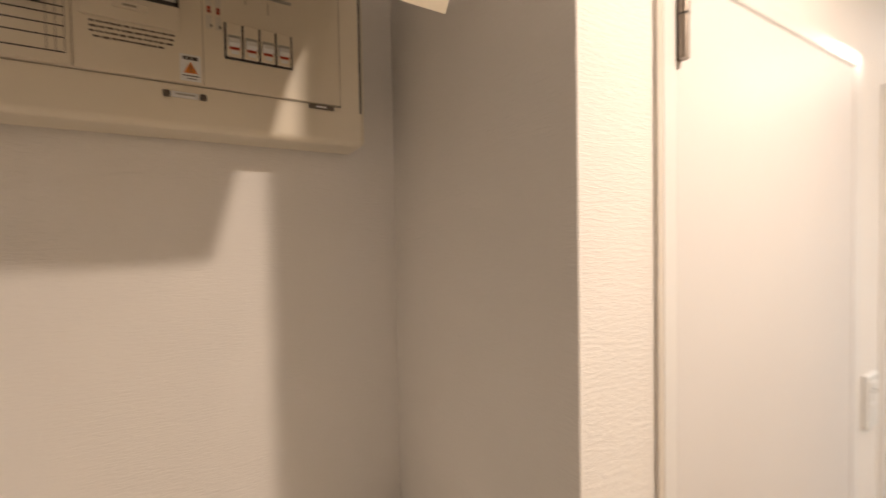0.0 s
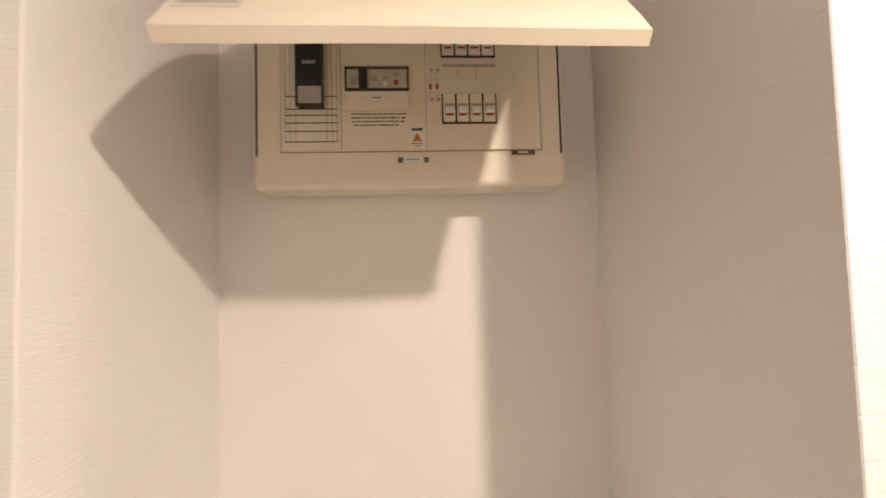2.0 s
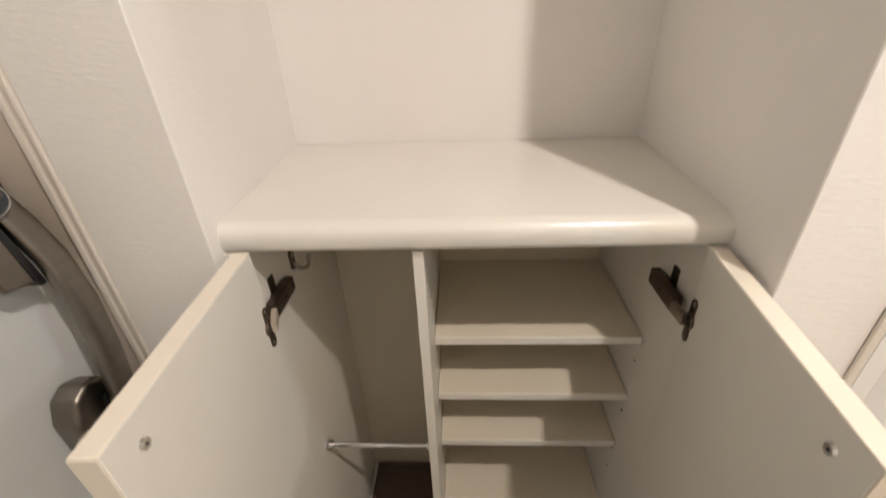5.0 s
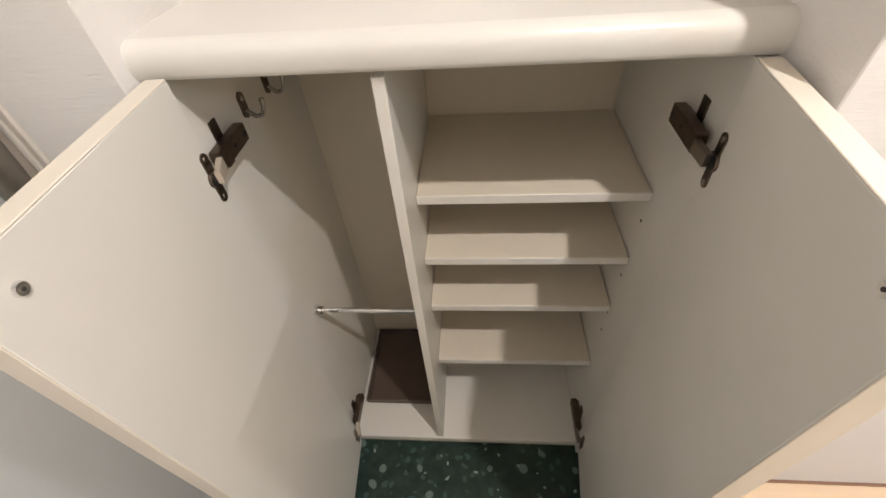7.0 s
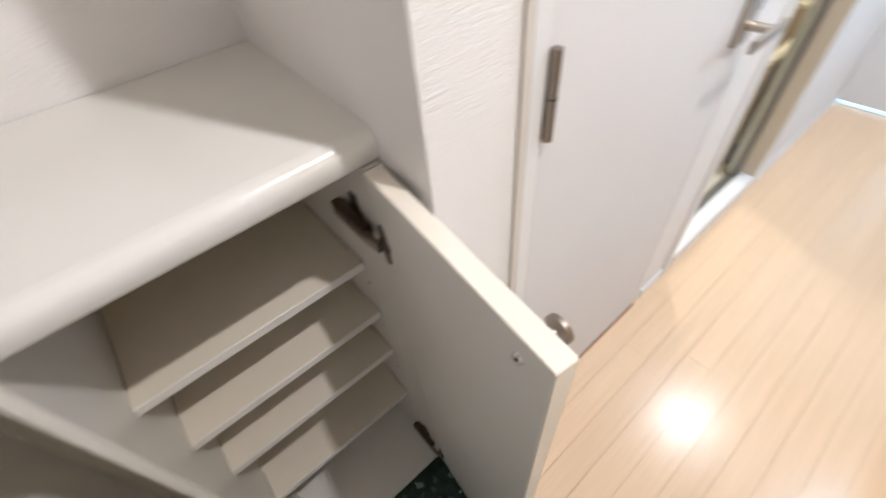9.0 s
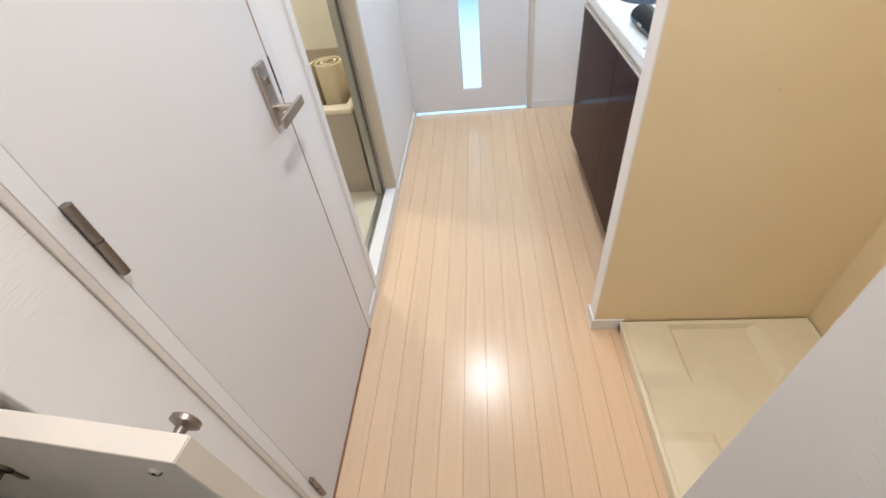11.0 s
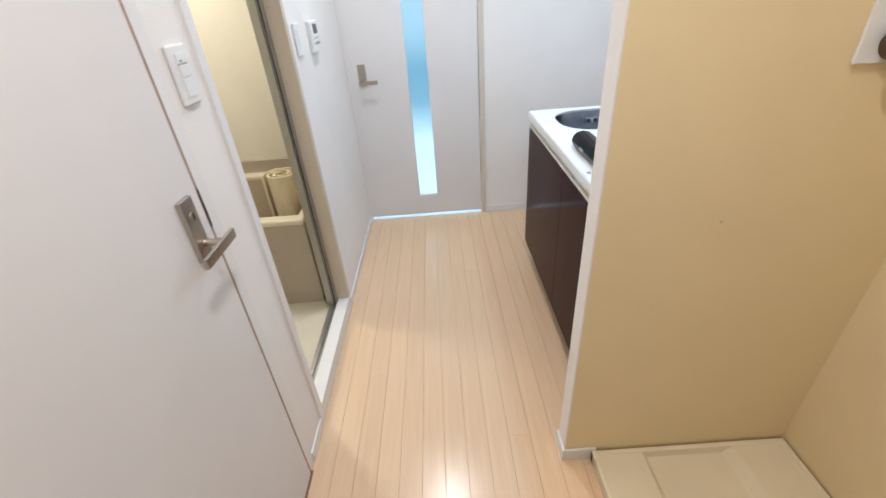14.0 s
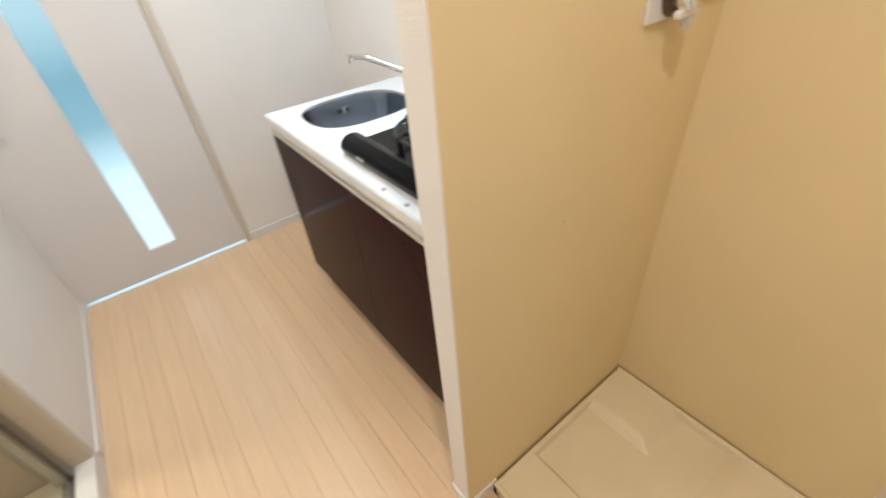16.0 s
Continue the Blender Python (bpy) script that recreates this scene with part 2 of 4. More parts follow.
def prism(points, axis, a, b, bev=0.0, seg=2):
    """A flat outline pushed along one axis from a to b. points: pairs in the two other axes, in order."""
    bm = bmesh.new()
    rings = []
    for h in (a, b):
        ring = []
        for u, v in points:
            co = {"x": (h, u, v), "y": (u, h, v), "z": (u, v, h)}[axis]
            ring.append(bm.verts.new(co))
        rings.append(ring)
    n = len(points)
    bm.faces.new(rings[0])
    bm.faces.new(rings[1])
    for i in range(n):
        bm.faces.new((rings[0][i], rings[0][(i + 1) % n], rings[1][(i + 1) % n], rings[1][i]))
    bmesh.ops.recalc_face_normals(bm, faces=list(bm.faces))
    if bev:
        bmesh.ops.bevel(bm, geom=list(bm.edges), offset=bev, segments=seg, profile=0.5, affect="EDGES")
    return bm


def tube(points, radii, seg=16, caps=True, flat=1.0):
    """A round bar through the points; radii: one for all, or one a point."""
    pts = [Vector(p) for p in points]
    rs = radii if isinstance(radii, (list, tuple)) else [radii] * len(pts)
    bm = bmesh.new()
    rings, up = [], None
    for i, p in enumerate(pts):
        d = (pts[min(i + 1, len(pts) - 1)] - pts[max(i - 1, 0)]).normalized()
        if up is None:
            up = d.orthogonal().normalized()
        up = (up - d * up.dot(d)).normalized()
        side = d.cross(up)
        rings.append([bm.verts.new(p + (up * math.cos(k * 2 * math.pi / seg) + side * math.sin(k * 2 * math.pi / seg) * flat) * rs[i]) for k in range(seg)])
    for r0, r1 in zip(rings, rings[1:]):
        for k in range(seg):
            bm.faces.new((r0[k], r0[(k + 1) % seg], r1[(k + 1) % seg], r1[k]))
    if caps:
        bm.faces.new(rings[0])
        bm.faces.new(rings[-1])
    bmesh.ops.recalc_face_normals(bm, faces=list(bm.faces))
    return bm


def oriented(c, along, normal, half, bev=0.0):
    """A small block round c: half its length along, half its thickness along the normal, half its height across both."""
    x = Vector(along).normalized()
    nrm = Vector(normal)
    y = (nrm - x * nrm.dot(x)).normalized()
    z = x.cross(y)
    bm = box(-half[0], half[0], -half[1], half[1], -half[2], half[2], bev, 2)
    m = Matrix((x, y, z)).transposed().to_4x4()
    m.translation = Vector(c)
    bmesh.ops.transform(bm, matrix=m, verts=list(bm.verts))
    return bm


def sweep(sections, n=24, p=3.2):
    """A bar of rounded-rectangle cross sections stacked over z. sections: z, x, y, half depth, half width."""
    bm = bmesh.new()
    rings = []
    for z, x, y, hx, hy in sections:
        ring = []
        for k in range(n):
            c, sn = math.cos(2 * math.pi * k / n), math.sin(2 * math.pi * k / n)
            ring.append(bm.verts.new((x + hx * math.copysign(abs(c) ** (2 / p), c), y + hy * math.copysign(abs(sn) ** (2 / p), sn), z)))
        rings.append(ring)
    for r0, r1 in zip(rings, rings[1:]):
        for k in range(n):
            bm.faces.new((r0[k], r0[(k + 1) % n], r1[(k + 1) % n], r1[k]))
    bm.faces.new(rings[0])
    bm.faces.new(rings[-1])
    bmesh.ops.recalc_face_normals(bm, faces=list(bm.faces))
    return bm


def disc(p, axis, r, h, seg=28, bev=0.0):
    q = Vector(p) + Vector(axis) * h
    bm = tube([p, q], r, seg)
    if bev:
        edges = [e for e in bm.edges if len(e.link_faces) == 2 and any(len(f.verts) > 4 for f in e.link_faces)]
        bmesh.ops.bevel(bm, geom=edges, offset=bev, segments=2, profile=0.5, affect="EDGES")
    return bm


def joined(*bms):
    out = bmesh.new()
    for b in bms:
        me = bpy.data.meshes.new("tmp")
        b.to_mesh(me)
        b.free()
        out.from_mesh(me)
        bpy.data.meshes.remove(me)
    return out


def turned(bm, angle, centre, axis="Z"):
    bmesh.ops.rotate(bm, verts=list(bm.verts), cent=centre, matrix=Matrix.Rotation(radians(angle), 3, axis))
    return bm


def mesh_of(name, bm, mat, at):
    me = bpy.data.meshes.new(name)
    bm.to_mesh(me)
    bm.free()
    me.transform(Matrix.Translation(-Vector(at)))
    me.materials.append(mat)
    me.polygons.foreach_set("use_smooth", [True] * len(me.polygons))
    me.set_sharp_from_angle(angle=radians(38))
    me.update()
    return me


def flat_faced(ob):
    """Keeps large faces flat beside their rounded edges."""
    wn = ob.modifiers.new("weighted_normals", "WEIGHTED_NORMAL")
    wn.keep_sharp, wn.weight = True, 80
    return ob


def thing(name, at, label, category, group=""):
    ob = new(name)
    ob.location = at
    BASE[ob] = Vector(at)
    return tagged(ob, label, category, group)


def part(name, bm, mat, parent, label=""):
    at = BASE[parent]
    ob = flat_faced(new(name, mesh_of(name, bm, mat, at)))
    ob.parent = parent
    BASE[ob] = at
    return tagged(ob, label)


def prints(name, boxes, mat, parent):
    for b in boxes:
        part(name, box(*b), mat, parent)


def solid(name, bm, mat, label, category, kind="", at=None):
    """A thing, or a piece of the setting, in one mesh."""
    if at is None:
        n = len(bm.verts)
        c = sum((v.co for v in bm.verts), Vector()) / n
        at = (c.x, c.y, min(v.co.z for v in bm.verts))
    ob = flat_faced(new(name, mesh_of(name, bm, mat, at)))
    ob.location = at
    BASE[ob] = Vector(at)
    return tagged(ob, label, category, "", kind)


# ---- the setting ----
TOP = 2.47
LOW = -0.17
NY = 0.61      # hall's long wall with the doors
SY = -0.275    # wall facing it at the entrance
BY = -1.02     # back of the washer alcove and of the kitchen
EX = 3.48      # end wall
NB = 1.125     # back of the niche


def wall(name, bm, mat, label):
    return solid(name, bm, mat, label, "wall", "structure", at=(0, 0, 0))


wall("wall_niche_corner", prism([(0.743, NY), (0.890, NY), (0.890, 0.71), (0.86, 0.71), (0.86, 1.225), (0.766, 1.225)], "z", LOW, TOP, 0.0015, 1), M_WALL_X,
     "white woven-vinyl papered wall corner beside the shoe niche")
wall("wall_niche_left", prism([(-0.143, 0.69), (0.023, 0.69), (-0.003, 1.225), (-0.143, 1.225)], "z", LOW, TOP, 0.0015, 1), M_WALL_X, "white papered wall between the entrance door and the niche")
wall("wall_niche_back", box(-0.002, 0.766, NB, 1.225, LOW, TOP), M_WALL_X, "white papered back wall of the shoe niche")
wall("wall_over_toilet_door", box(0.890, 1.60, NY, 0.71, 2.03, TOP), M_WALL_X, "white papered wall above the toilet door")
wall("wall_between_doors", box(1.60, 1.775, NY, 0.71, 0, TOP), M_WALL_X, "white papered wall strip between two doors")
wall("wall_over_bath_door", box(1.775, 2.485, NY, 0.71, 1.98, TOP), M_WALL_X, "white papered wall above the bathroom opening")
wall("wall_north", box(2.485, EX, NY, 0.71, 0, TOP, 0.0015, 1), M_WALL_X, "white papered long wall of the hall")
wall("wall_toilet_back", box(0.86, 1.65, 1.25, 1.30, 0, TOP), M_WALL_X, "plain wall behind the toilet door")
wall("wall_east", box(EX, 3.58, -1.12, -0.235, 0, TOP), M_WALL_Y, "white papered end wall beside the glazed door")
wall("wall_over_room_door", box(EX, 3.58, -0.235, 0.71, 2.03, TOP), M_WALL_Y, "white papered wall above the glazed door")
wall("wall_south_entrance", prism([(-0.30, SY), (0.865, SY), (0.865, -1.12), (0.765, -1.12), (0.765, -0.38), (-0.30, -0.38)], "z", LOW, TOP, 0.0015, 1), M_WALL_X,
     "white woven-vinyl papered wall corner beside the washer alcove")
# Same white paper as elsewhere; warm light is put into its colour.
wall("wall_alcove_back", box(0.865, 1.545, -1.12, BY, 0, TOP), M_WALL_WARM_LIT, "white papered back wall of the washer alcove, tinted as in warm light")
wall("wall_alcove_side", box(1.545, 1.549, BY, -0.279, 0, TOP), M_WALL_WARM_LIT, "white papered alcove side of the partition, tinted as in warm light")
wall("wall_south", box(1.545, EX, -1.12, BY, 0, TOP), M_WALL_X, "white papered wall behind the kitchen")
wall("wall_partition", joined(box(1.549, 1.612, BY, -0.275, 0, TOP, 0.002, 2), box(1.5455, 1.549, -0.279, -0.275, 0, TOP)), M_WALL_Y, "white papered partition between washer alcove and kitchen")
wall("wall_west", joined(box(-0.34, -0.265, -0.38, -0.20, LOW, TOP), box(-0.34, -0.265, -0.20, 0.80, 1.95, TOP)), M_WALL_Y, "plain wall round the entrance door")
solid("ceiling", box(-0.36, 3.60, -1.14, 1.32, TOP, 2.53), M_CEIL, "white papered ceiling", "ceiling", "structure", at=(0, 0, TOP))
solid("floor_entrance", box(-0.34, 0.772, -0.28, 1.125, -0.23, LOW), M_TERRAZZO, "dark green terrazzo-pattern entrance floor with pale chips", "floor", "structure", at=(0, 0, LOW))
solid("entrance_step", box(0.772, 0.80, -0.28, NY, LOW, 0.0, 0.004, 2), M_CASING, "pale wooden edge of the step up into the hall", "step", "structure")


def baseboards():
    for name, bm in (("baseboard_bath", box(2.495, EX, NY - 0.008, NY, 0, 0.045, 0.002)),
                     ("baseboard_between", box(1.60, 1.745, NY - 0.008, NY, 0, 0.045, 0.002)),
                     ("baseboard_corner", box(0.80, 0.90, NY - 0.008, NY, 0, 0.045, 0.002)),
                     ("baseboard_end", box(EX - 0.008, EX, BY, -0.24, 0, 0.05, 0.002)),
                     ("baseboard_alcove", box(0.865, 0.873, -0.39, SY, 0, 0.05, 0.002)),
                     ("baseboard_entrance", box(0.80, 0.873, SY, SY + 0.008, 0, 0.05, 0.002))):
        solid(name, bm, M_TRIM, "thin white baseboard along the wall foot", "baseboard", "structure")
    solid("baseboard_partition", joined(box(1.537, 1.62, -0.275, -0.267, 0, 0.055, 0.002), box(1.537, 1.545, -0.382, -0.275, 0, 0.055, 0.002),
                                        box(1.612, 1.62, -0.45, -0.275, 0, 0.055, 0.002)), M_TRIM, "thin white baseboard round the partition end", "baseboard", "structure")


baseboards()


def floor_boards():
    """Maple boards in rows along the hall, with narrow dark joints."""
    base = solid("floor", box(0.80, 4.1, -1.02, 0.70, -0.05, -0.004), M_GROOVE, "pale maple strip flooring with a satin gloss", "floor", "structure", at=(0, 0, 0))
    pitch, joint = 0.0790, 0.0008
    y = 0.609 - 0.0005
    rng = random.Random(4)
    while y > -1.0:
        y0 = max(y - pitch + joint, -1.02)
        xs = [0.80, 0.80 + 0.4 + rng.random() * 2.0, 3.60]
        for a, b in zip(xs, xs[1:]):
            bm = box(a, b, y0, y, -0.006, 0.0, 0.0004, 1)
            ob = new("plank", mesh_of("plank", bm, M_FLOOR, (a, y0, 0)))
            ob.location = (a, y0, 0)
            ob.parent = base
        y -= pitch


# ---- front door ----
def front_door():
    t = thing("door_1", (-0.24, 0.25, LOW), "closed pale steel entrance door with a satin push-pull handle", "door")
    t["kind"] = "structure"
    leaf = part("door_leaf", box(-0.262, -0.222, -0.20, 0.684, LOW + 0.01, 1.94, 0.002), M_STEEL_DOOR, t)
    part("door_seal", box(-0.256, -0.226, 0.684, 0.690, LOW + 0.01, 1.94), M_INK, t, "dark rubber seal")
    part("jamb", joined(box(-0.265, -0.166, 0.690, 0.73, LOW, 1.99, 0.0015), box(-0.265, -0.166, -0.28, -0.203, LOW, 1.99, 0.0015),
                        box(-0.265, -0.166, -0.203, 0.690, 1.945, 1.99, 0.0015)), M_JAMB, t, "beige steel door jamb")
    part("trim", joined(box(-0.166, -0.157, 0.684, 0.73, LOW, 2.0, 0.002), box(-0.157, -0.150, 0.688, 0.73, LOW, 2.0), box(-0.150, -0.143, 0.685, 0.73, LOW, 2.0, 0.002)), M_PALEJAMB, t,
         "pale ribbed trim strip")
    # push-pull handle: upper lock housing with a dial, bent flat grip, lower housing
    head = [(0.6135 + 0.0365 * math.cos(w), 1.150 + 0.042 * math.sin(w)) for w in [math.pi - k * math.pi / 12 for k in range(13)]]
    hous = prism([(0.584, 1.036)] + head + [(0.612, 1.126), (0.626, 1.026)], "x", -0.222, -0.176, 0.0045, 3)
    upper = part("lock_housing", hous, M_LOCK, t, "satin nickel lock housing with a rounded top")
    part("collar", tube([(-0.205, 0.632, 1.136), (-0.174, 0.617, 1.143), (-0.160, 0.610, 1.147)], [0.030, 0.025, 0.0210], 32), M_LOCK, upper)
    axis = Vector((0.90, -0.42, 0.20)).normalized()
    c = Vector((-0.160, 0.610, 1.147))
    part("turn_ring", tube([c - axis * 0.004, c + axis * 0.0012], 0.0196, 30), M_BLACK, upper)
    part("thumb_turn", oriented(c + axis * 0.002, (0.35, 0.90, 0.32), axis, (0.0165, 0.0035, 0.0045), 0.002), M_BRONZE, upper)
    # Black strip standing for the shaded gap between housing and grip.
    part("slot", prism([(0.609, 1.126), (0.619, 1.126), (0.636, 1.020), (0.627, 1.020)], "x", -0.2215, -0.1772), M_BLACK, upper)
    grip = sweep([(1.135, -0.188, 0.640, 0.010, 0.018), (1.10, -0.180, 0.646, 0.011, 0.019), (1.05, -0.170, 0.652, 0.011, 0.019), (0.98, -0.158, 0.648, 0.012, 0.019), (0.90, -0.150, 0.636, 0.012, 0.019),
                  (0.83, -0.152, 0.628, 0.012, 0.019), (0.77, -0.164, 0.624, 0.012, 0.018), (0.72, -0.192, 0.622, 0.012, 0.017)])
    part("grip", grip, M_LOCK, t, "flat bent satin nickel grip bar")
    lower = part("lower_housing", prism([(0.566, 0.66), (0.566, 0.815), (0.580, 0.848), (0.605, 0.860), (0.634, 0.848), (0.650, 0.815), (0.650, 0.66)], "x", -0.222, -0.178, 0.008, 4), M_LOCK, t,
                 "satin nickel lower handle housing")
    part("turn_ring", tube([(-0.180, 0.628, 0.805), (-0.170, 0.624, 0.807)], 0.015, 24), M_BLACK, lower)
    # door guard: two-lobed plate with a hub, flat swing bar, keeper on the jamb
    lobes = [(0.656 + 0.021 * math.cos(w) * (0.80 + 0.20 * math.cos(2 * w + math.pi)), 1.411 + 0.046 * math.sin(w)) for w in [k * math.pi / 14 for k in range(28)]]
    guard = part("guard_plate", prism(lobes, "x", -0.222, -0.214, 0.0025, 2), M_GUARD, t, "dark chrome door guard plate")
    for z in (1.376, 1.446):
        part("screw", tube([(-0.214, 0.653, z), (-0.2115, 0.653, z)], [0.0065, 0.005], 16), M_BRONZE, guard)
    part("guard_bar", joined(oriented((-0.194, 0.508, 1.399), (0, 1, 0.06), (1, 0, 0), (0.148, 0.0050, 0.0165), 0.0045), oriented((-0.1885, 0.508, 1.399), (0, 1, 0.06), (1, 0, 0), (0.142, 0.0030, 0.0040), 0.002)),
         M_GUARD, t, "flat chrome swing bar")
    hub = part("guard_hub", joined(tube([(-0.206, 0.659, 1.388), (-0.206, 0.659, 1.432)], 0.0115, 20), oriented((-0.200, 0.650, 1.408), (0, 1, 0), (1, 0, 0), (0.014, 0.009, 0.014), 0.005)), M_GUARD, t)
    part("hub_pin", joined(tube([(-0.206, 0.659, 1.382), (-0.206, 0.659, 1.388)], 0.007, 16), tube([(-0.206, 0.659, 1.432), (-0.206, 0.659, 1.438)], 0.007, 16)), M_CHROME, hub)
    keeper = part("guard_keeper", joined(box(-0.221, -0.183, 0.6835, 0.690, 1.374, 1.440, 0.003, 3), box(-0.221, -0.216, 0.674, 0.684, 1.374, 1.440, 0.0025, 2), box(-0.216, -0.188, 0.676, 0.684, 1.403, 1.410, 0.002, 2)), M_GUARD, t,
                  "chrome guard keeper with dark wells")
    for z0, z1 in ((1.377, 1.402), (1.411, 1.437)):
        part("keeper_well", box(-0.2150, -0.188, 0.6805, 0.6838, z0, z1, 0.002, 2), M_BLACK, keeper)


front_door()

# ---- shoe niche ----
XL, XR = 0.046, 0.721   # inner faces of the shoe cabinet's sides


def shoe_cabinet():
    t = thing("shoe_cabinet", (0.385, 0.92, LOW), "cream shoe cabinet with both doors open, standing in the niche", "cabinet")
    y0, y1 = 0.725, NB
    part("side_panel", box(0.014, XL, 0.714, y1, LOW, 1.0115, 0.001, 1), M_CAB, t)
    part("side_panel", box(XR, 0.753, 0.714, y1, LOW, 1.0115, 0.001, 1), M_CAB, t)
    part("top_board", box(XL + 0.0005, XR - 0.0005, 0.760, y1 - 0.012, 1.004, 1.0215), M_CARCASS, t)
    part("back_panel", box(XL, XR, y1 - 0.012, y1 - 0.004, -0.13, 1.003), M_CARCASS, t)
    part("divider", box(0.300, 0.317, y0 + 0.004, y1 - 0.0125, -0.1145, 1.003, 0.001, 1), M_CAB, t)
    part("bottom_board", box(XL + 0.0005, XR - 0.0005, y0, y1 - 0.0125, -0.135, -0.115, 0.0015, 1), M_CAB, t)
    part("plinth", box(XL + 0.0005, XR - 0.0005, y0 + 0.010, y0 + 0.028, LOW, -0.1355), M_CASING, t)
    for z in (0.751, 0.591, 0.433, 0.191):
        shelf = part("shelf", box(0.3180, 0.7195, 0.822, y1 - 0.014, z - 0.018, z, 0.0012, 1), M_CARCASS, t)
        part("edge_band", box(0.3180, 0.7195, 0.820, 0.822, z - 0.018, z, 0.0006, 1), M_CAB, shelf)
    for z, yy in ((0.68, 0.83), (0.53, 0.83), (0.40, 0.83), (0.33, 0.83)):
        part("pin_hole", disc((XR, yy, z), (-1, 0, 0), 0.003, 0.0008, 10), M_INK, t)
    # doors
    def door(side):
        s = 1 if side == "l" else -1
        hx = 0.056 if side == "l" else 0.7265
        fx = 0.0755 if side == "l" else 0.6905
        hy, fy = 0.704, 0.386
        w = 0.0122
        d = Vector((fx - hx, fy - hy, 0)).normalized()
        n = Vector((-d.y, d.x, 0))
        a, b = Vector((hx, hy, 0)), Vector((fx, fy, 0))
        zz0, zz1 = -0.10, (1.020 if side == "l" else 1.016)
        inner = n if (n.x * s) > 0 else -n
        p0, p1, p2, p3 = a - inner * w, b - inner * w, b + inner * w, a + inner * w
        leaf = part("cabinet_door", prism([(p.x, p.y) for p in (p0, p1, p2, p3)], "z", zz0, zz1, 0.0012, 1), M_CAB, t)
        part("edge_band", prism([(p.x, p.y) for p in (p0 - d * -0.001, p1 + d * 0.001, p2 + d * 0.001, p3 - d * -0.001)], "z", zz1, zz1 + 0.0022, 0.0008, 1), M_CABEDGE, leaf, "warm cream edge banding")
        part("edge_band", prism([(p.x, p.y) for p in (p1, p1 + d * 0.002, p2 + d * 0.002, p2)], "z", zz0, zz1, 0.0006, 1), M_CABEDGE, leaf, "warm cream edge banding")
        # screw of the knob, inside
        c = b + inner * w - d * 0.038
        part("screw", tube([c + Vector((0, 0, 0.985)), c + inner * 0.003 + Vector((0, 0, 0.985))], [0.0068, 0.0055], 18), M_CHROME, leaf)
        part("screw_slot", tube([c + inner * 0.0028 + Vector((0, 0, 0.985)), c + inner * 0.0036 + Vector((0, 0, 0.985))], 0.0018, 10), M_INK, leaf)
        # knob outside
        k = b - inner * w - d * 0.038 + Vector((0, 0, 0.985))
        part("knob", tube([k, k - inner * 0.008, k - inner * 0.016, k - inner * 0.020, k - inner * 0.025, k - inner * 0.027], [0.006, 0.005, 0.0065, 0.0155, 0.0155, 0.012], 24), M_HINGE, leaf, "round satin nickel knob")
        for z in ((0.890, -0.03) if s > 0 else (0.899, -0.03)):
            cup_hinge(leaf, s, XL if s > 0 else XR, a + inner * w + d * 0.012 + Vector((0, 0, z)), d, inner)
    door("l")
    door("r")
    return t


def cup_hinge(leaf, s, xs, c, d, inner):
    """A sprung cup hinge: long plate and cup on the leaf at c, arm and wing plate on the side panel at xs."""
    up = Vector((0, 0, 1))
    plate = joined(oriented(c + inner * 0.0012, d, inner, (0.0080, 0.0012, 0.030), 0.0006),
                   tube([c + up * 0.030, c + up * 0.030 + inner * 0.0022], 0.0080, 18), tube([c - up * 0.030, c - up * 0.030 + inner * 0.0022], 0.0080, 18),
                   tube([c, c + inner * 0.0042], [0.0135, 0.0125], 24))
    hinge = part("hinge", plate, M_BRONZE, leaf, "dark nickel cup hinge")
    part("cup_hole", tube([c + inner * 0.0038, c + inner * 0.0047], 0.0098, 20), M_BLACK, hinge)
    for k in (-1, 1):
        q = c + up * 0.030 * k
        part("screw", tube([q + inner * 0.002, q + inner * 0.0034], [0.0046, 0.0034], 14), M_HINGE, hinge)
    z = c.z + 0.002
    arm = joined(oriented((xs + 0.0135 * s, 0.772, z), (0, 1, 0), (s, 0, 0), (0.044, 0.0085, 0.0145), 0.003),
                 oriented((xs + 0.0035 * s, 0.786, z), (0, 1, 0), (s, 0, 0), (0.026, 0.0035, 0.0100), 0.001))
    part("hinge_arm", arm, M_BRONZE, hinge)
    part("wing_plate", oriented((xs + 0.0016 * s, 0.774, z + 0.003), up, (s, 0, 0), (0.037, 0.0016, 0.0095), 0.0012), M_BRONZE, hinge)
    for y, r in ((0.806, 0.0052), (0.772, 0.0040)):
        part("adjusting_screw", tube([(xs + 0.0215 * s, y, z), (xs + 0.0226 * s, y, z)], r, 14), M_BLACK, hinge)
    p, q = Vector((xs + 0.0190 * s, 0.729, z - 0.001)), c + inner * 0.0085
    # Left links face the lamp and take the lit colour; right ones stay dark.
    part("hinge_link", oriented((p + q) * 0.5, q - p, inner - d * 0.4, ((q - p).length * 0.5, 0.0045, 0.0095), 0.0012), M_LIT_LINK if s > 0 else M_HINGE, hinge, "hinge link, coloured pale where it faces the lamp")


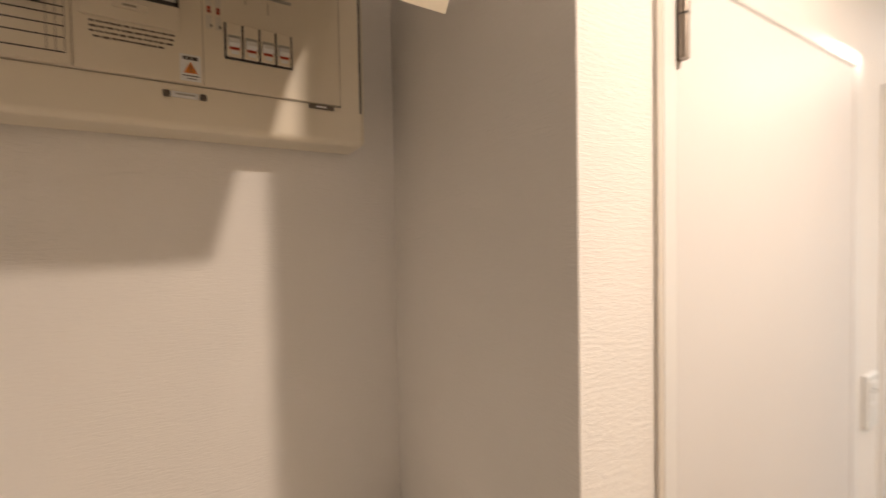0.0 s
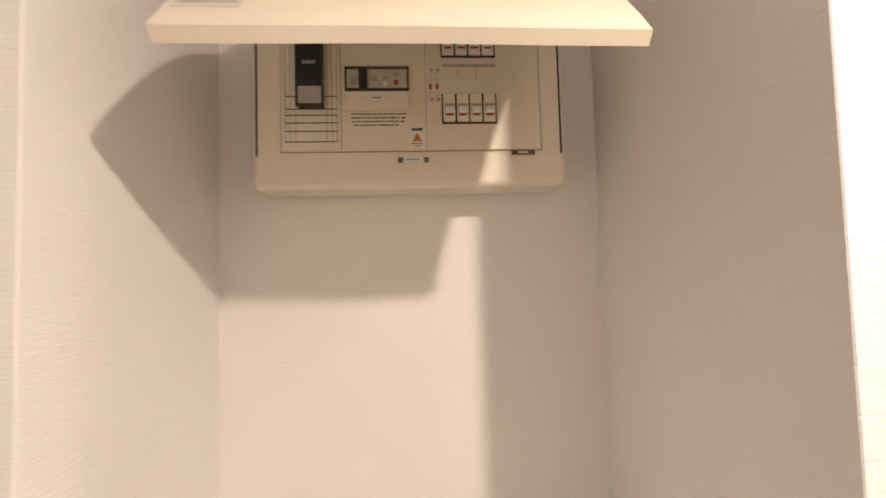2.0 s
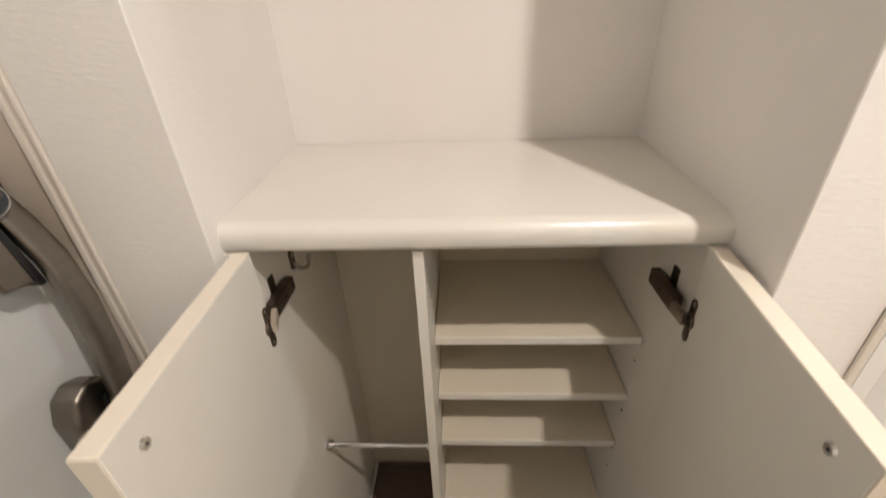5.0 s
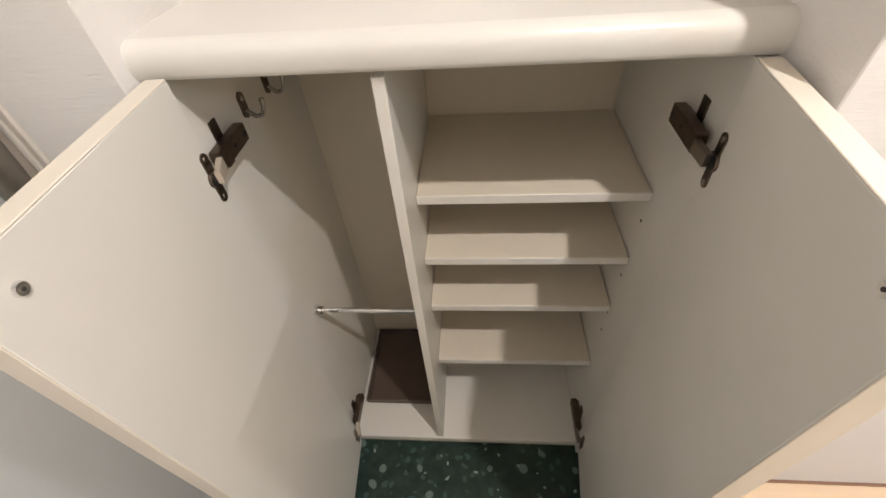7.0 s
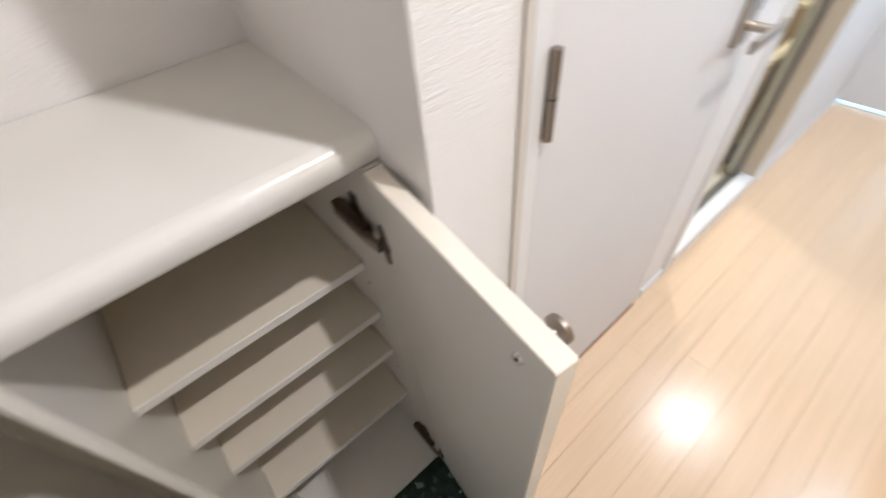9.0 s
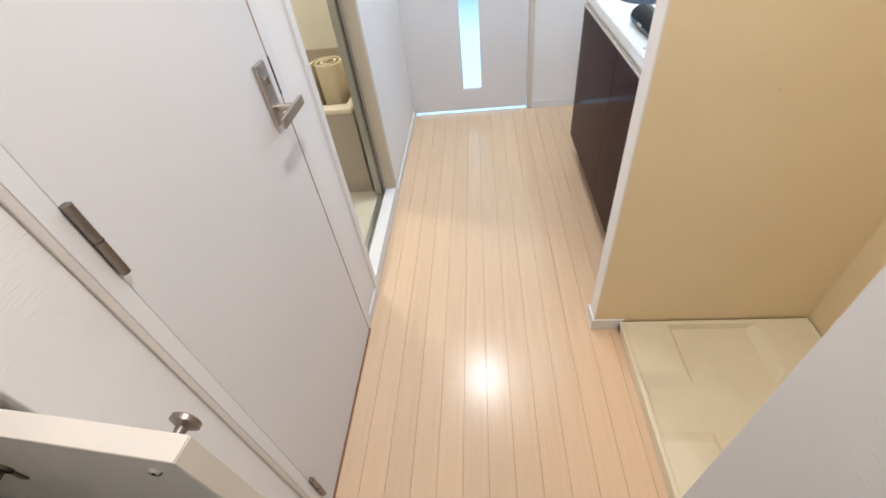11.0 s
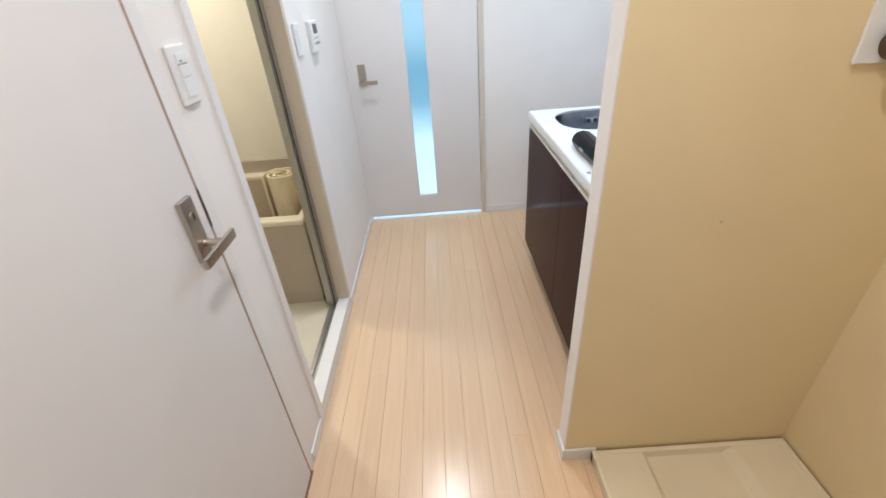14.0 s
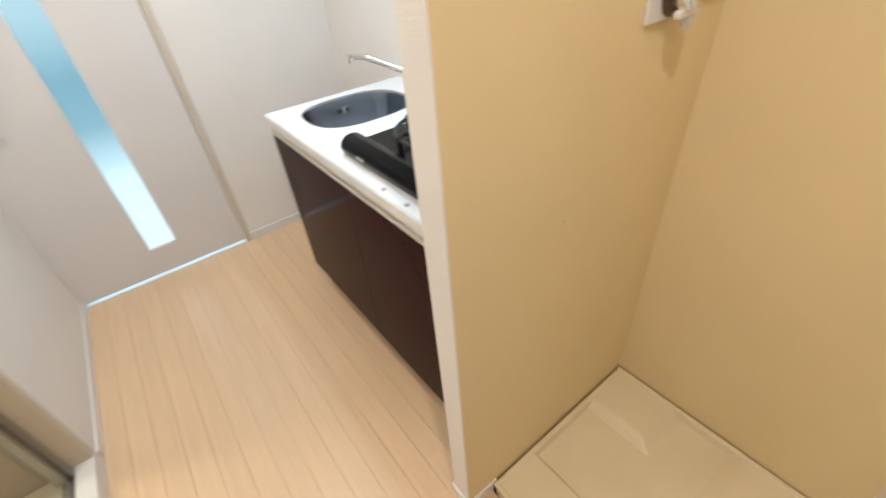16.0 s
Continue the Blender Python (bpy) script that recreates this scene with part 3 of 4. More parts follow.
def worktop():
    t = thing("worktop", (0.383, 0.92, 1.022), "glossy off-white counter top with a rounded front, on the shoe cabinet", "counter top")
    part("board", box(0.004, 0.762, 0.7361, NB - 0.002, 1.022, 1.056), M_TOP, t)
    prof = [(0.736, 1.0225), (0.7245, 1.0225), (0.7240, 1.012), (0.719, 1.014), (0.7155, 1.020), (0.714, 1.032), (0.7145, 1.040), (0.717, 1.047), (0.724, 1.053), (0.730, 1.0552), (0.736, 1.056)]
    part("nosing", prism(prof, "x", 0.004, 0.762), M_TOP, t, "rounded off-white front edge")


def cabinet_extras():
    rod = thing("umbrella_rail", (0.17, 0.81, 0.42), "chrome rail across the umbrella compartment", "rail")
    part("bar", tube([(0.047, 0.81, 0.428), (0.2995, 0.81, 0.428)], 0.0065, 16), M_CHROME, rod)
    for x, s in ((XL, 1), (0.300, -1)):
        part("socket", tube([(x, 0.81, 0.428), (x + 0.006 * s, 0.81, 0.428), (x + 0.016 * s, 0.81, 0.428)], [0.013, 0.013, 0.010], 18), M_CHROME, rod)
    tray = thing("drip_tray", (0.20, 0.93, -0.115), "shallow dark brown plastic umbrella drip tray on the cabinet floor", "tray")
    part("tray_floor", box(0.065, 0.296, 0.835, 1.098, -0.1148, -0.108), M_TRAY, tray)
    part("tray_rim", joined(box(0.060, 0.300, 0.830, 0.838, -0.1148, -0.092, 0.003), box(0.060, 0.300, 1.095, 1.103, -0.1148, -0.092, 0.003),
                            box(0.060, 0.068, 0.830, 1.103, -0.1148, -0.092, 0.003), box(0.292, 0.300, 0.830, 1.103, -0.1148, -0.092, 0.003)), M_TRAY, tray)
    for y, z in ((0.868, 0.908), (0.965, 0.904)):
        h = thing("coat_hook", (XL, y, z), "small dark nickel hook screwed inside the cabinet", "hook", "hooks in the cabinet")
        plate = part("hook_plate", joined(oriented((XL + 0.0018, y, z), (0, 1, 0), (1, 0, 0), (0.0095, 0.0018, 0.012), 0.001),
                                          tube([(XL, y, z + 0.012), (XL + 0.0034, y, z + 0.012)], 0.0095, 18), tube([(XL, y, z - 0.012), (XL + 0.0034, y, z - 0.012)], 0.0095, 18)), M_BRONZE, h)
        part("screw", tube([(XL + 0.003, y, z + 0.010), (XL + 0.0052, y, z + 0.010)], [0.0045, 0.003], 14), M_NICKEL, plate)
        part("hook_arm", tube([(XL + 0.003, y, z - 0.010), (XL + 0.016, y, z - 0.020), (XL + 0.028, y, z - 0.018), (XL + 0.034, y, z - 0.006), (XL + 0.036, y, z + 0.010)], [0.0042, 0.004, 0.0038, 0.0036, 0.0046], 12), M_GUARD, h)


shoe_cabinet()
worktop()
cabinet_extras()


# ---- breaker panel ----
def breaker_panel():
    t = thing("breaker_panel", (0.384, NB, 1.835), "ivory plastic electrical breaker panel with its lid propped open", "breaker panel")
    F = 1.036
    body = part("housing", box(0.097, 0.667, F, NB, 1.835, 2.165, 0.012, 3), M_PLASTIC, t)
    for x in (0.1075, 0.6575):
        part("slot", box(x - 0.0016, x + 0.0016, F - 0.0012, F + 0.002, 1.895, 2.15), M_INK, body)
    plate = part("inner_plate", box(0.152, 0.619, F - 0.005, F + 0.004, 1.902, 2.15, 0.0018, 2), M_PLASTIC2, t)
    G = F - 0.005
    part("limiter_panel", box(0.154, 0.257, G - 0.0028, G, 1.904, 2.148, 0.001, 1), M_PLASTIC, plate)
    L = G - 0.0028
    for z in (1.918, 1.937, 1.952, 1.966, 1.977, 2.000):
        part("printed_line", box(0.160, 0.251, L - 0.0006, L, z - 0.0008, z + 0.0008), M_INK, plate)
    for x in (0.160, 0.169, 0.178, 0.233, 0.242, 0.251):
        part("printed_line", box(x - 0.0005, x + 0.0005, L - 0.0006, L, 1.918, 2.14), M_FAINT, plate)
    br = part("main_breaker", box(0.183, 0.229, L - 0.020, L, 1.977, 2.10, 0.002), M_BLACK, t, "black main breaker")
    part("breaker_side", box(0.1815, 0.1865, L - 0.016, L, 1.979, 2.10, 0.001), material("green_side", (0.02, 0.10, 0.07), 0.4), br)
    part("breaker_label", box(0.188, 0.228, L - 0.0215, L - 0.019, 1.980, 2.010, 0.001), M_GREY, br)
    part("breaker_caption", joined(*[box(0.196 + i * 0.006, 0.200 + i * 0.006, L - 0.0222, L - 0.0198, 2.050, 2.055) for i in range(4)]), M_GREY, br)
    for x0, x1, z0, z1 in ((0.1505, 0.6205, 1.9000, 1.9014), (0.6192, 0.6204, 1.9014, 2.15), (0.1506, 0.1518, 1.9014, 2.15)):
        part("plate_groove", box(x0, x1, F - 0.0022, F - 0.0004, z0, z1), M_FAINT, t)
    for x in (0.2578, 0.4095):
        part("panel_groove", box(x - 0.0005, x + 0.0005, G - 0.0005, G + 0.0005, 1.904, 2.148), M_FAINT, plate)
    # earth-leakage breaker
    el = part("leakage_breaker", box(0.266, 0.380, G - 0.006, G, 1.974, 2.056, 0.0015), M_PLASTIC2, t)
    E_ = G - 0.006
    part("window_frame", joined(box(0.266, 0.380, E_ - 0.003, E_, 2.0475, 2.052), box(0.266, 0.380, E_ - 0.003, E_, 2.008, 2.0125), box(0.266, 0.2695, E_ - 0.003, E_, 2.008, 2.052),
                                box(0.3765, 0.380, E_ - 0.003, E_, 2.008, 2.052)), M_INK, el, "black breaker window frame")
    part("window_plate", box(0.2695, 0.3765, E_ - 0.001, E_ + 0.001, 2.0125, 2.0475), M_PALEGREY, el)
    part("breaker_toggle", box(0.291, 0.306, E_ - 0.010, E_, 2.012, 2.046, 0.002), M_BLACK, el)
    part("test_button", disc((0.357, E_, 2.023), (0, -1, 0), 0.0045, 0.004, 16), M_RED, el)
    part("test_button", disc((0.338, E_, 2.020), (0, -1, 0), 0.0042, 0.004, 16), M_WHITEPL, el)
    prints("window_caption", [(0.276, 0.287, E_ - 0.0016, E_, 2.019, 2.034), (0.312, 0.324, E_ - 0.0016, E_, 2.026, 2.036), (0.333, 0.343, E_ - 0.0016, E_, 2.030, 2.035),
                                  (0.352, 0.363, E_ - 0.0016, E_, 2.034, 2.042)], M_FAINT, el)
    part("name_plate", box(0.302, 0.343, E_ - 0.002, E_, 1.990, 2.000, 0.002), M_PLASTIC, el)
    part("name_mark", box(0.314, 0.330, E_ - 0.0026, E_ - 0.0005, 1.9935, 1.9965), M_FAINT, el)
    # instruction lines: broken bars
    rng = random.Random(7)
    bars = []
    for r, (a, b) in enumerate(((0.276, 0.374), (0.276, 0.372), (0.276, 0.373), (0.280, 0.362))):
        z = 1.9685 - r * 0.0068
        x = a
        while x < b - 0.004:
            w = 0.003 + rng.random() * 0.007
            bars.append(box(x, min(x + w, b), G - 0.0006, G, z - 0.0011 - rng.random() * 0.0006, z + 0.0012))
            x += w + 0.0009 + rng.random() * 0.0015
    tagged(part("instruction_print", joined(*bars), M_SOFTINK, plate), kind="stuff")
    # warning sticker
    st = part("warning_sticker", box(0.379, 0.406, G - 0.0010, G, 1.906, 1.945), M_WHITEPL, plate, "white warning sticker with an orange triangle")
    S = G - 0.0010
    part("warning_triangle", prism([(0.3835, 1.9175), (0.4015, 1.9175), (0.3925, 1.934)], "y", S - 0.0006, S), M_ORANGE, st)
    part("warning_mark", joined(box(0.3918, 0.3932, S - 0.0012, S, 1.9225, 1.930), box(0.3918, 0.3932, S - 0.0012, S, 1.9195, 1.921)), M_INK, st)
    prints("warning_print", [(0.383, 0.387, S - 0.0006, S, 1.937, 1.942), (0.388, 0.393, S - 0.0006, S, 1.937, 1.942), (0.394, 0.402, S - 0.0006, S, 1.937, 1.942),
                                 (0.382, 0.403, S - 0.0006, S, 1.913, 1.9142), (0.388, 0.400, S - 0.0006, S, 1.909, 1.910)], M_INK, st)
    # latch below the plate
    la = part("plate_latch", box(0.3665, 0.402, F - 0.004, F, 1.8805, 1.8895, 0.0015), M_WHITEPL, t)
    for x in (0.361, 0.408):
        part("latch_screw", box(x - 0.0045, x + 0.0045, F - 0.004, F, 1.880, 1.890, 0.002), M_SOFTINK, la)
    part("latch_print", box(0.372, 0.397, F - 0.0046, F - 0.003, 1.884, 1.8865), M_GREY, la)
    # spare circuit marks and captions
    prints("circuit_caption", [(0.414 + i * 0.0125, 0.4225 + i * 0.0125, G - 0.0008, G, z, z + h) for i in (0, 1) for z, h in ((2.040, 0.012), (2.024, 0.012), (1.990, 0.012), (2.002, 0.008))], M_LABEL, plate)
    prints("circuit_mark", [(0.416 + i * 0.0125, 0.421 + i * 0.0125, G - 0.0014, G, z, z + 0.004) for i in (0, 1) for z in (2.014, 2.019)], M_RED, plate)
    prints("circuit_mark", [(0.420 + i * 0.012, 0.4225 + i * 0.012, G - 0.0014, G, z, z + 0.0035) for i in (0, 1) for z in (2.047, 1.993)], M_INK, plate)
    part("circuit_rail", box(0.4395, 0.5385, G - 0.002, G, 2.0555, 2.0595), M_GREY, plate)
    prints("circuit_notes", [(0.469, 0.4705, G - 0.0006, G, 2.040, 2.049), (0.502, 0.5035, G - 0.0006, G, 2.031, 2.049)], M_FAINT, plate)
    # branch breakers, two rows
    def row(z0, z1):
        back = part("breaker_bank", box(0.4385, 0.5385, G - 0.003, G, z0, z1, 0.0008, 1), M_INK, t)
        B = G - 0.003
        for i in range(4):
            x0 = 0.4410 + i * 0.0243
            c = part("branch_breaker", box(x0, x0 + 0.0213, B - 0.006, B, z0 + 0.0025, z1 - 0.002, 0.001, 1), M_PLASTIC, back)
            part("rocker", oriented((x0 + 0.0107, B - 0.009, z0 + 0.0225), (1, 0, 0), (0, -1, 0.45), (0.0078, 0.005, 0.0048), 0.0015), M_WHITEPL, c)
            part("rocker_mark", box(x0 + 0.004, x0 + 0.0175, B - 0.0066, B - 0.005, z0 + 0.0128, z0 + 0.0165), M_RED, c)
            part("switch_well", box(x0 + 0.002, x0 + 0.0193, B - 0.0064, B - 0.0055, z0 + 0.0165, z0 + 0.0345), M_GREY, c)
            part("rating_plate", box(x0 + 0.006, x0 + 0.0166, B - 0.0068, B - 0.005, z0 + 0.006, z0 + 0.011), M_WHITEPL, c)
    row(1.949, 2.004)
    row(2.072, 2.127)
    mk = part("maker_plate", box(0.564, 0.607, F - 0.006, F - 0.004, 1.8918, 1.8990), M_SOFTINK, t)
    part("maker_mark", box(0.576, 0.594, F - 0.0066, F - 0.0055, 1.894, 1.897), M_WHITEPL, mk)
    # lid: a shallow shell, hinged at the top, with a scooped free edge
    bm = bmesh.new()
    n, k = 24, 10
    hinge_y, hinge_z, tip_y, tip_z = 1.030, 2.162, 0.697, 1.9310
    d = Vector((0, tip_y - hinge_y, tip_z - hinge_z))
    length = d.length
    d.normalize()
    nrm = Vector((0, d.z, -d.y))
    if nrm.z < 0:
        nrm = -nrm
    cols = []
    for layer in (0.0, 1.0):
        grid = []
        for i in range(n + 1):
            u = i / n
            x = 0.134 + u * (0.640 - 0.134)
            scoop = 0.012 * math.exp(-((u - 0.47) / 0.23) ** 2)
            line = []
            for j in range(k + 1):
                v = j / k
                arch = 0.052 * math.sin(math.pi * min(1, v * 0.85 + 0.15)) ** 0.9
                p = Vector((x, hinge_y, hinge_z)) + d * (v * (length - scoop * (v > 0.99)))
                edge = min(1.0, min(u, 1 - u) * 10)
                th = 0.016
                p += nrm * (arch * (0.9 + 0.1 * edge) - (th if layer else 0.0))
                p += Vector((0.008, -0.020, -0.0095)) * (1 - u) * v
                line.append(bm.verts.new(p))
            grid.append(line)
        cols.append(grid)
    for layer in (0, 1):
        g = cols[layer]
        for i in range(n):
            for j in range(k):
                bm.faces.new((g[i][j], g[i + 1][j], g[i + 1][j + 1], g[i][j + 1]))
    a, b = cols
    for i in range(n):
        for j in (0, k):
            bm.faces.new((a[i][j], a[i + 1][j], b[i + 1][j], b[i][j]))
    for j in range(k):
        for i in (0, n):
            bm.faces.new((a[i][j], a[i][j + 1], b[i][j + 1], b[i][j]))
    bmesh.ops.recalc_face_normals(bm, faces=list(bm.faces))
    lid = part("lid", bm, M_PLASTIC, t, "smooth ivory lid with a scooped lower edge, swung up")
    slope = 0.33
    c = Vector((0.178, hinge_y, hinge_z)) + d * (length * 0.88) + nrm * 0.0180 + Vector((0.006, -0.0165, -0.0078))
    flat, d = (nrm + d * slope).normalized(), (d - nrm * slope).normalized()
    part("lid_label", oriented(c, (1, 0, 0), flat, (0.034, 0.0006, 0.014)), M_LABEL, lid, "small pale printed label")
    part("label_print", joined(oriented(c + flat * 0.0008 - d * 0.006, (1, 0, 0), flat, (0.016, 0.0004, 0.0022)), oriented(c + flat * 0.0008 + d * 0.003, (1, 0, 0), flat, (0.030, 0.0004, 0.0018))), M_LABELPRINT, lid)


breaker_panel()


# ---- doors of the hall ----
def lever_handle(t, plate, hub, tip, out, back=0.012):
    """plate: box limits; hub: point on the plate; tip: vector along the lever; out: vector out of the door."""
    pl = part("handle_plate", box(*plate, 0.003, 2), M_NICKEL, t, "satin nickel handle plate")
    o = Vector(out)
    h = Vector(hub)
    part("handle_neck", tube([h, h + o * 0.5, h + o * 0.92], [0.0095, 0.0085, 0.0095], 18), M_NICKEL, t)
    c = h + o
    tipv = Vector(tip)
    part("lever", oriented(c + tipv * 0.5 - tipv.normalized() * back, tip, out, (tipv.length * 0.5 + 0.004, 0.0045, 0.012), 0.003), M_NICKEL, t, "flat satin nickel lever")
    return pl


def toilet_door():
    t = thing("door_2", (1.25, NY, 0), "closed plain white interior door with a satin nickel lever", "door")
    t["kind"] = "structure"
    part("casing", joined(box(0.8905, 0.919, NY - 0.006, 0.69, 0, 2.03, 0.002), box(1.562, 1.600, NY - 0.003, 0.69, 0, 2.03, 0.002), box(0.919, 1.562, NY - 0.006, 0.69, 2.0, 2.03, 0.002)), M_TRIM, t,
         "white door casing")
    part("casing_edge", box(0.8780, 0.8905, NY - 0.006, NY - 0.0005, 0, 2.036, 0.002), M_PALEJAMB, t, "beige casing edge")
    leaf = part("door_leaf", box(0.9196, 1.5500, NY - 0.005, NY + 0.030, 0.008, 1.997, 0.0015), M_DOOR, t)
    part("door_gap", box(1.5501, 1.5618, NY - 0.002, NY + 0.03, 0.0, 2.0), M_GAP, t, "tan rebate strip along the door edge")
    part("threshold", box(0.9195, 1.5615, NY - 0.010, NY + 0.03, 0.0005, 0.0065), M_REBATE, t, "red-brown strip under the door")
    part("strike", box(1.557, 1.5615, NY - 0.004, NY + 0.01, 0.985, 1.075), M_BLACK, t, "black latch strike")
    for z0, z1 in ((1.008, 1.122), (0.105, 0.215), (1.885, 1.995)):
        hinge = part("hinge", tube([(0.923, NY - 0.012, z0), (0.923, NY - 0.012, z1)], 0.0066, 16), M_HINGE, t, "satin brown-grey barrel hinge")
        part("hinge_ring", tube([(0.923, NY - 0.012, (z0 + z1) / 2 - 0.001), (0.923, NY - 0.012, (z0 + z1) / 2 + 0.001)], 0.0071, 16), M_INK, hinge)
        part("hinge_leaf", box(0.9195, 0.930, NY - 0.0068, NY - 0.004, z0, z1), M_HINGE, hinge)
    lever_handle(t, (1.462, 1.508, NY - 0.017, NY - 0.005, 0.945, 1.085), (1.490, NY - 0.012, 0.980), (-0.128, 0, 0), (0, -0.050, 0), 0.038)
    part("lock_mark", tube([(1.486, NY - 0.016, 1.045), (1.486, NY - 0.0195, 1.045)], 0.0105, 18), M_NICKEL, t)
    part("lock_slot", box(1.4845, 1.4875, NY - 0.0205, NY - 0.019, 1.037, 1.053), M_INK, t)


def room_door():
    t = thing("door_3", (EX, 0.2, 0), "closed pale interior door with a narrow frosted glass strip", "door")
    t["kind"] = "structure"
    X0, X1 = EX - 0.002, EX + 0.033
    s0, s1, z0, z1 = 0.110, 0.236, 0.170, 1.80
    leaf = part("door_leaf", joined(box(X0, X1, s1, 0.600, 0.022, 2.0), box(X0, X1, -0.202, s0, 0.022, 2.0), box(X0, X1, s0, s1, 0.022, z0), box(X0, X1, s0, s1, z1, 2.0)), M_DOOR, t)
    pane = part("glass_strip", box(EX + 0.010, EX + 0.016, s0, s1, z0, z1), M_GLASS, t, "frosted glass strip lit by daylight")
    pane.visible_shadow = False
    part("casing", joined(box(EX - 0.010, EX + 0.06, -0.238, -0.206, 0, 2.03, 0.002), box(EX - 0.006, EX + 0.06, -0.206, 0.609, 2.001, 2.03, 0.002)), M_CASING, t, "cream door casing")
    lever_handle(t, (X0 - 0.008, X0, 0.492, 0.540, 0.935, 1.062), (X0 - 0.006, 0.517, 0.962), (0, -0.105, 0), (-0.055, 0, 0))
    part("jamb", box(EX, EX + 0.06, 0.6005, 0.625, 0, 2.03), M_DOOR, t)
    part("door_sill", box(EX - 0.004, EX + 0.10, -0.206, 0.6005, 0.0, 0.004, 0.001, 1), M_WHITEPL, t, "pale sill strip lit from behind the door")
    back = solid("backdrop_room", box(3.545, 3.56, -0.205, 0.6, 0.002, 2.0), M_DAY, "bright daylit room seen through the frosted strip", "backdrop", "structure", at=(3.55, 0, 0))


toilet_door()
room_door()


# ---- bathroom ----
def bathroom():
    for bm in (box(1.62, 3.20, 1.75, 1.80, 0, 2.2), box(1.60, 1.65, 0.72, 1.75, 0, 2.2), box(3.17, 3.22, 0.72, 1.80, 0, 2.2), box(2.56, 3.17, 0.712, 0.735, 0, 2.2), box(1.60, 1.775, 0.712, 0.735, 0, 2.2)):
        solid("wall_bath", bm, M_BATHWALL, "cream panel wall of the unit bathroom", "wall", "structure", at=(0, 0, 0))
    solid("ceiling_bath", box(1.60, 3.22, 0.71, 1.80, 2.2, 2.24), M_BATHWALL, "cream ceiling of the unit bathroom", "ceiling", "structure", at=(0, 0, 2.2))
    solid("floor_bath", box(1.62, 2.50, 0.70, 1.75, 0.0, 0.055), M_BATHFLOOR, "cream moulded bathroom floor", "floor", "structure", at=(0, 0, 0.05))
    fr = thing("door_frame_bath", (2.13, NY, 0), "bathroom door opening with a cream casing and grey aluminium frame", "door frame")
    fr["kind"] = "structure"
    part("casing_side", box(2.455, 2.487, NY - 0.004, 0.705, 0.0, 1.98, 0.002), M_BATHCASING, fr, "cream side casing")
    part("casing_side", joined(box(1.745, 1.779, NY - 0.010, 0.640, 0.0, 2.0, 0.004), box(1.779, 1.787, NY - 0.004, 0.705, 0.0, 1.98, 0.002)), M_TRIM, fr, "white moulded side casing")
    part("casing_head", box(1.779, 2.487, NY - 0.004, 0.705, 1.955, 1.985, 0.002), M_BATHCASING, fr)
    part("threshold", box(1.787, 2.480, NY - 0.006, 0.662, 0.0, 0.072, 0.003), M_TRIM, fr, "white raised threshold")
    part("track", joined(box(1.787, 2.455, 0.664, 0.700, 0.0, 0.064, 0.002), box(1.787, 2.455, 0.676, 0.682, 0.064, 0.074)), M_ALU, fr, "grey aluminium threshold track")
    part("frame_strip", joined(box(2.418, 2.4535, 0.664, 0.7115, 0.064, 1.95, 0.002), box(2.408, 2.418, 0.676, 0.690, 0.064, 1.95)), M_ALU, fr, "grey aluminium frame strip")
    part("frame_seal", box(2.415, 2.4185, 0.666, 0.672, 0.07, 1.95), M_INK, fr)
    for z in (0.11, 0.36, 0.66, 0.93, 1.14, 1.40):
        part("screw", disc((2.4535 + 0.0005, 0.652, z), (-1, 0, 0), 0.0032, 0.002, 12), M_ALU, fr)
    tub = thing("bathtub", (2.8, 1.2, 0.05), "beige moulded bathtub with a taupe apron", "bathtub")
    part("apron", box(2.462, 2.490, 0.737, 1.748, 0.055, 0.515, 0.003), M_TUBAPRON, tub, "taupe bathtub apron")
    rim = part("rim", joined(box(2.455, 2.520, 0.737, 1.748, 0.515, 0.545, 0.010, 3), box(3.09, 3.168, 0.737, 1.748, 0.515, 0.545, 0.010, 3),
                             box(2.50, 3.10, 1.66, 1.748, 0.515, 0.545, 0.010, 3), box(2.50, 3.10, 0.737, 0.775, 0.515, 0.545, 0.010, 3)), M_TUBRIM, tub, "ivory bathtub rim")
    part("flange", joined(box(3.150, 3.168, 0.737, 1.748, 0.545, 0.62, 0.004), box(2.46, 3.15, 1.732, 1.748, 0.545, 0.62, 0.004)), M_TUBAPRON, tub)
    part("basin", joined(box(2.49, 2.520, 0.77, 1.66, 0.12, 0.52), box(3.09, 3.12, 0.77, 1.66, 0.12, 0.52), box(2.50, 3.10, 1.65, 1.68, 0.12, 0.52), box(2.50, 3.10, 0.755, 0.775, 0.12, 0.52),
                         box(2.49, 3.12, 0.76, 1.68, 0.09, 0.12)), M_TUB, tub)
    # rolled cover: a spiral of slats standing in the tub
    cov = thing("bath_cover_roll", (2.70, 0.92, 0.12), "rolled-up ivory slatted bath cover standing in the tub", "bath cover", "")
    part("roll", spiral((2.745, 0.895), 0.022, 0.088, 2.30, 0.122, 0.675, 0.012), M_MAT, cov)


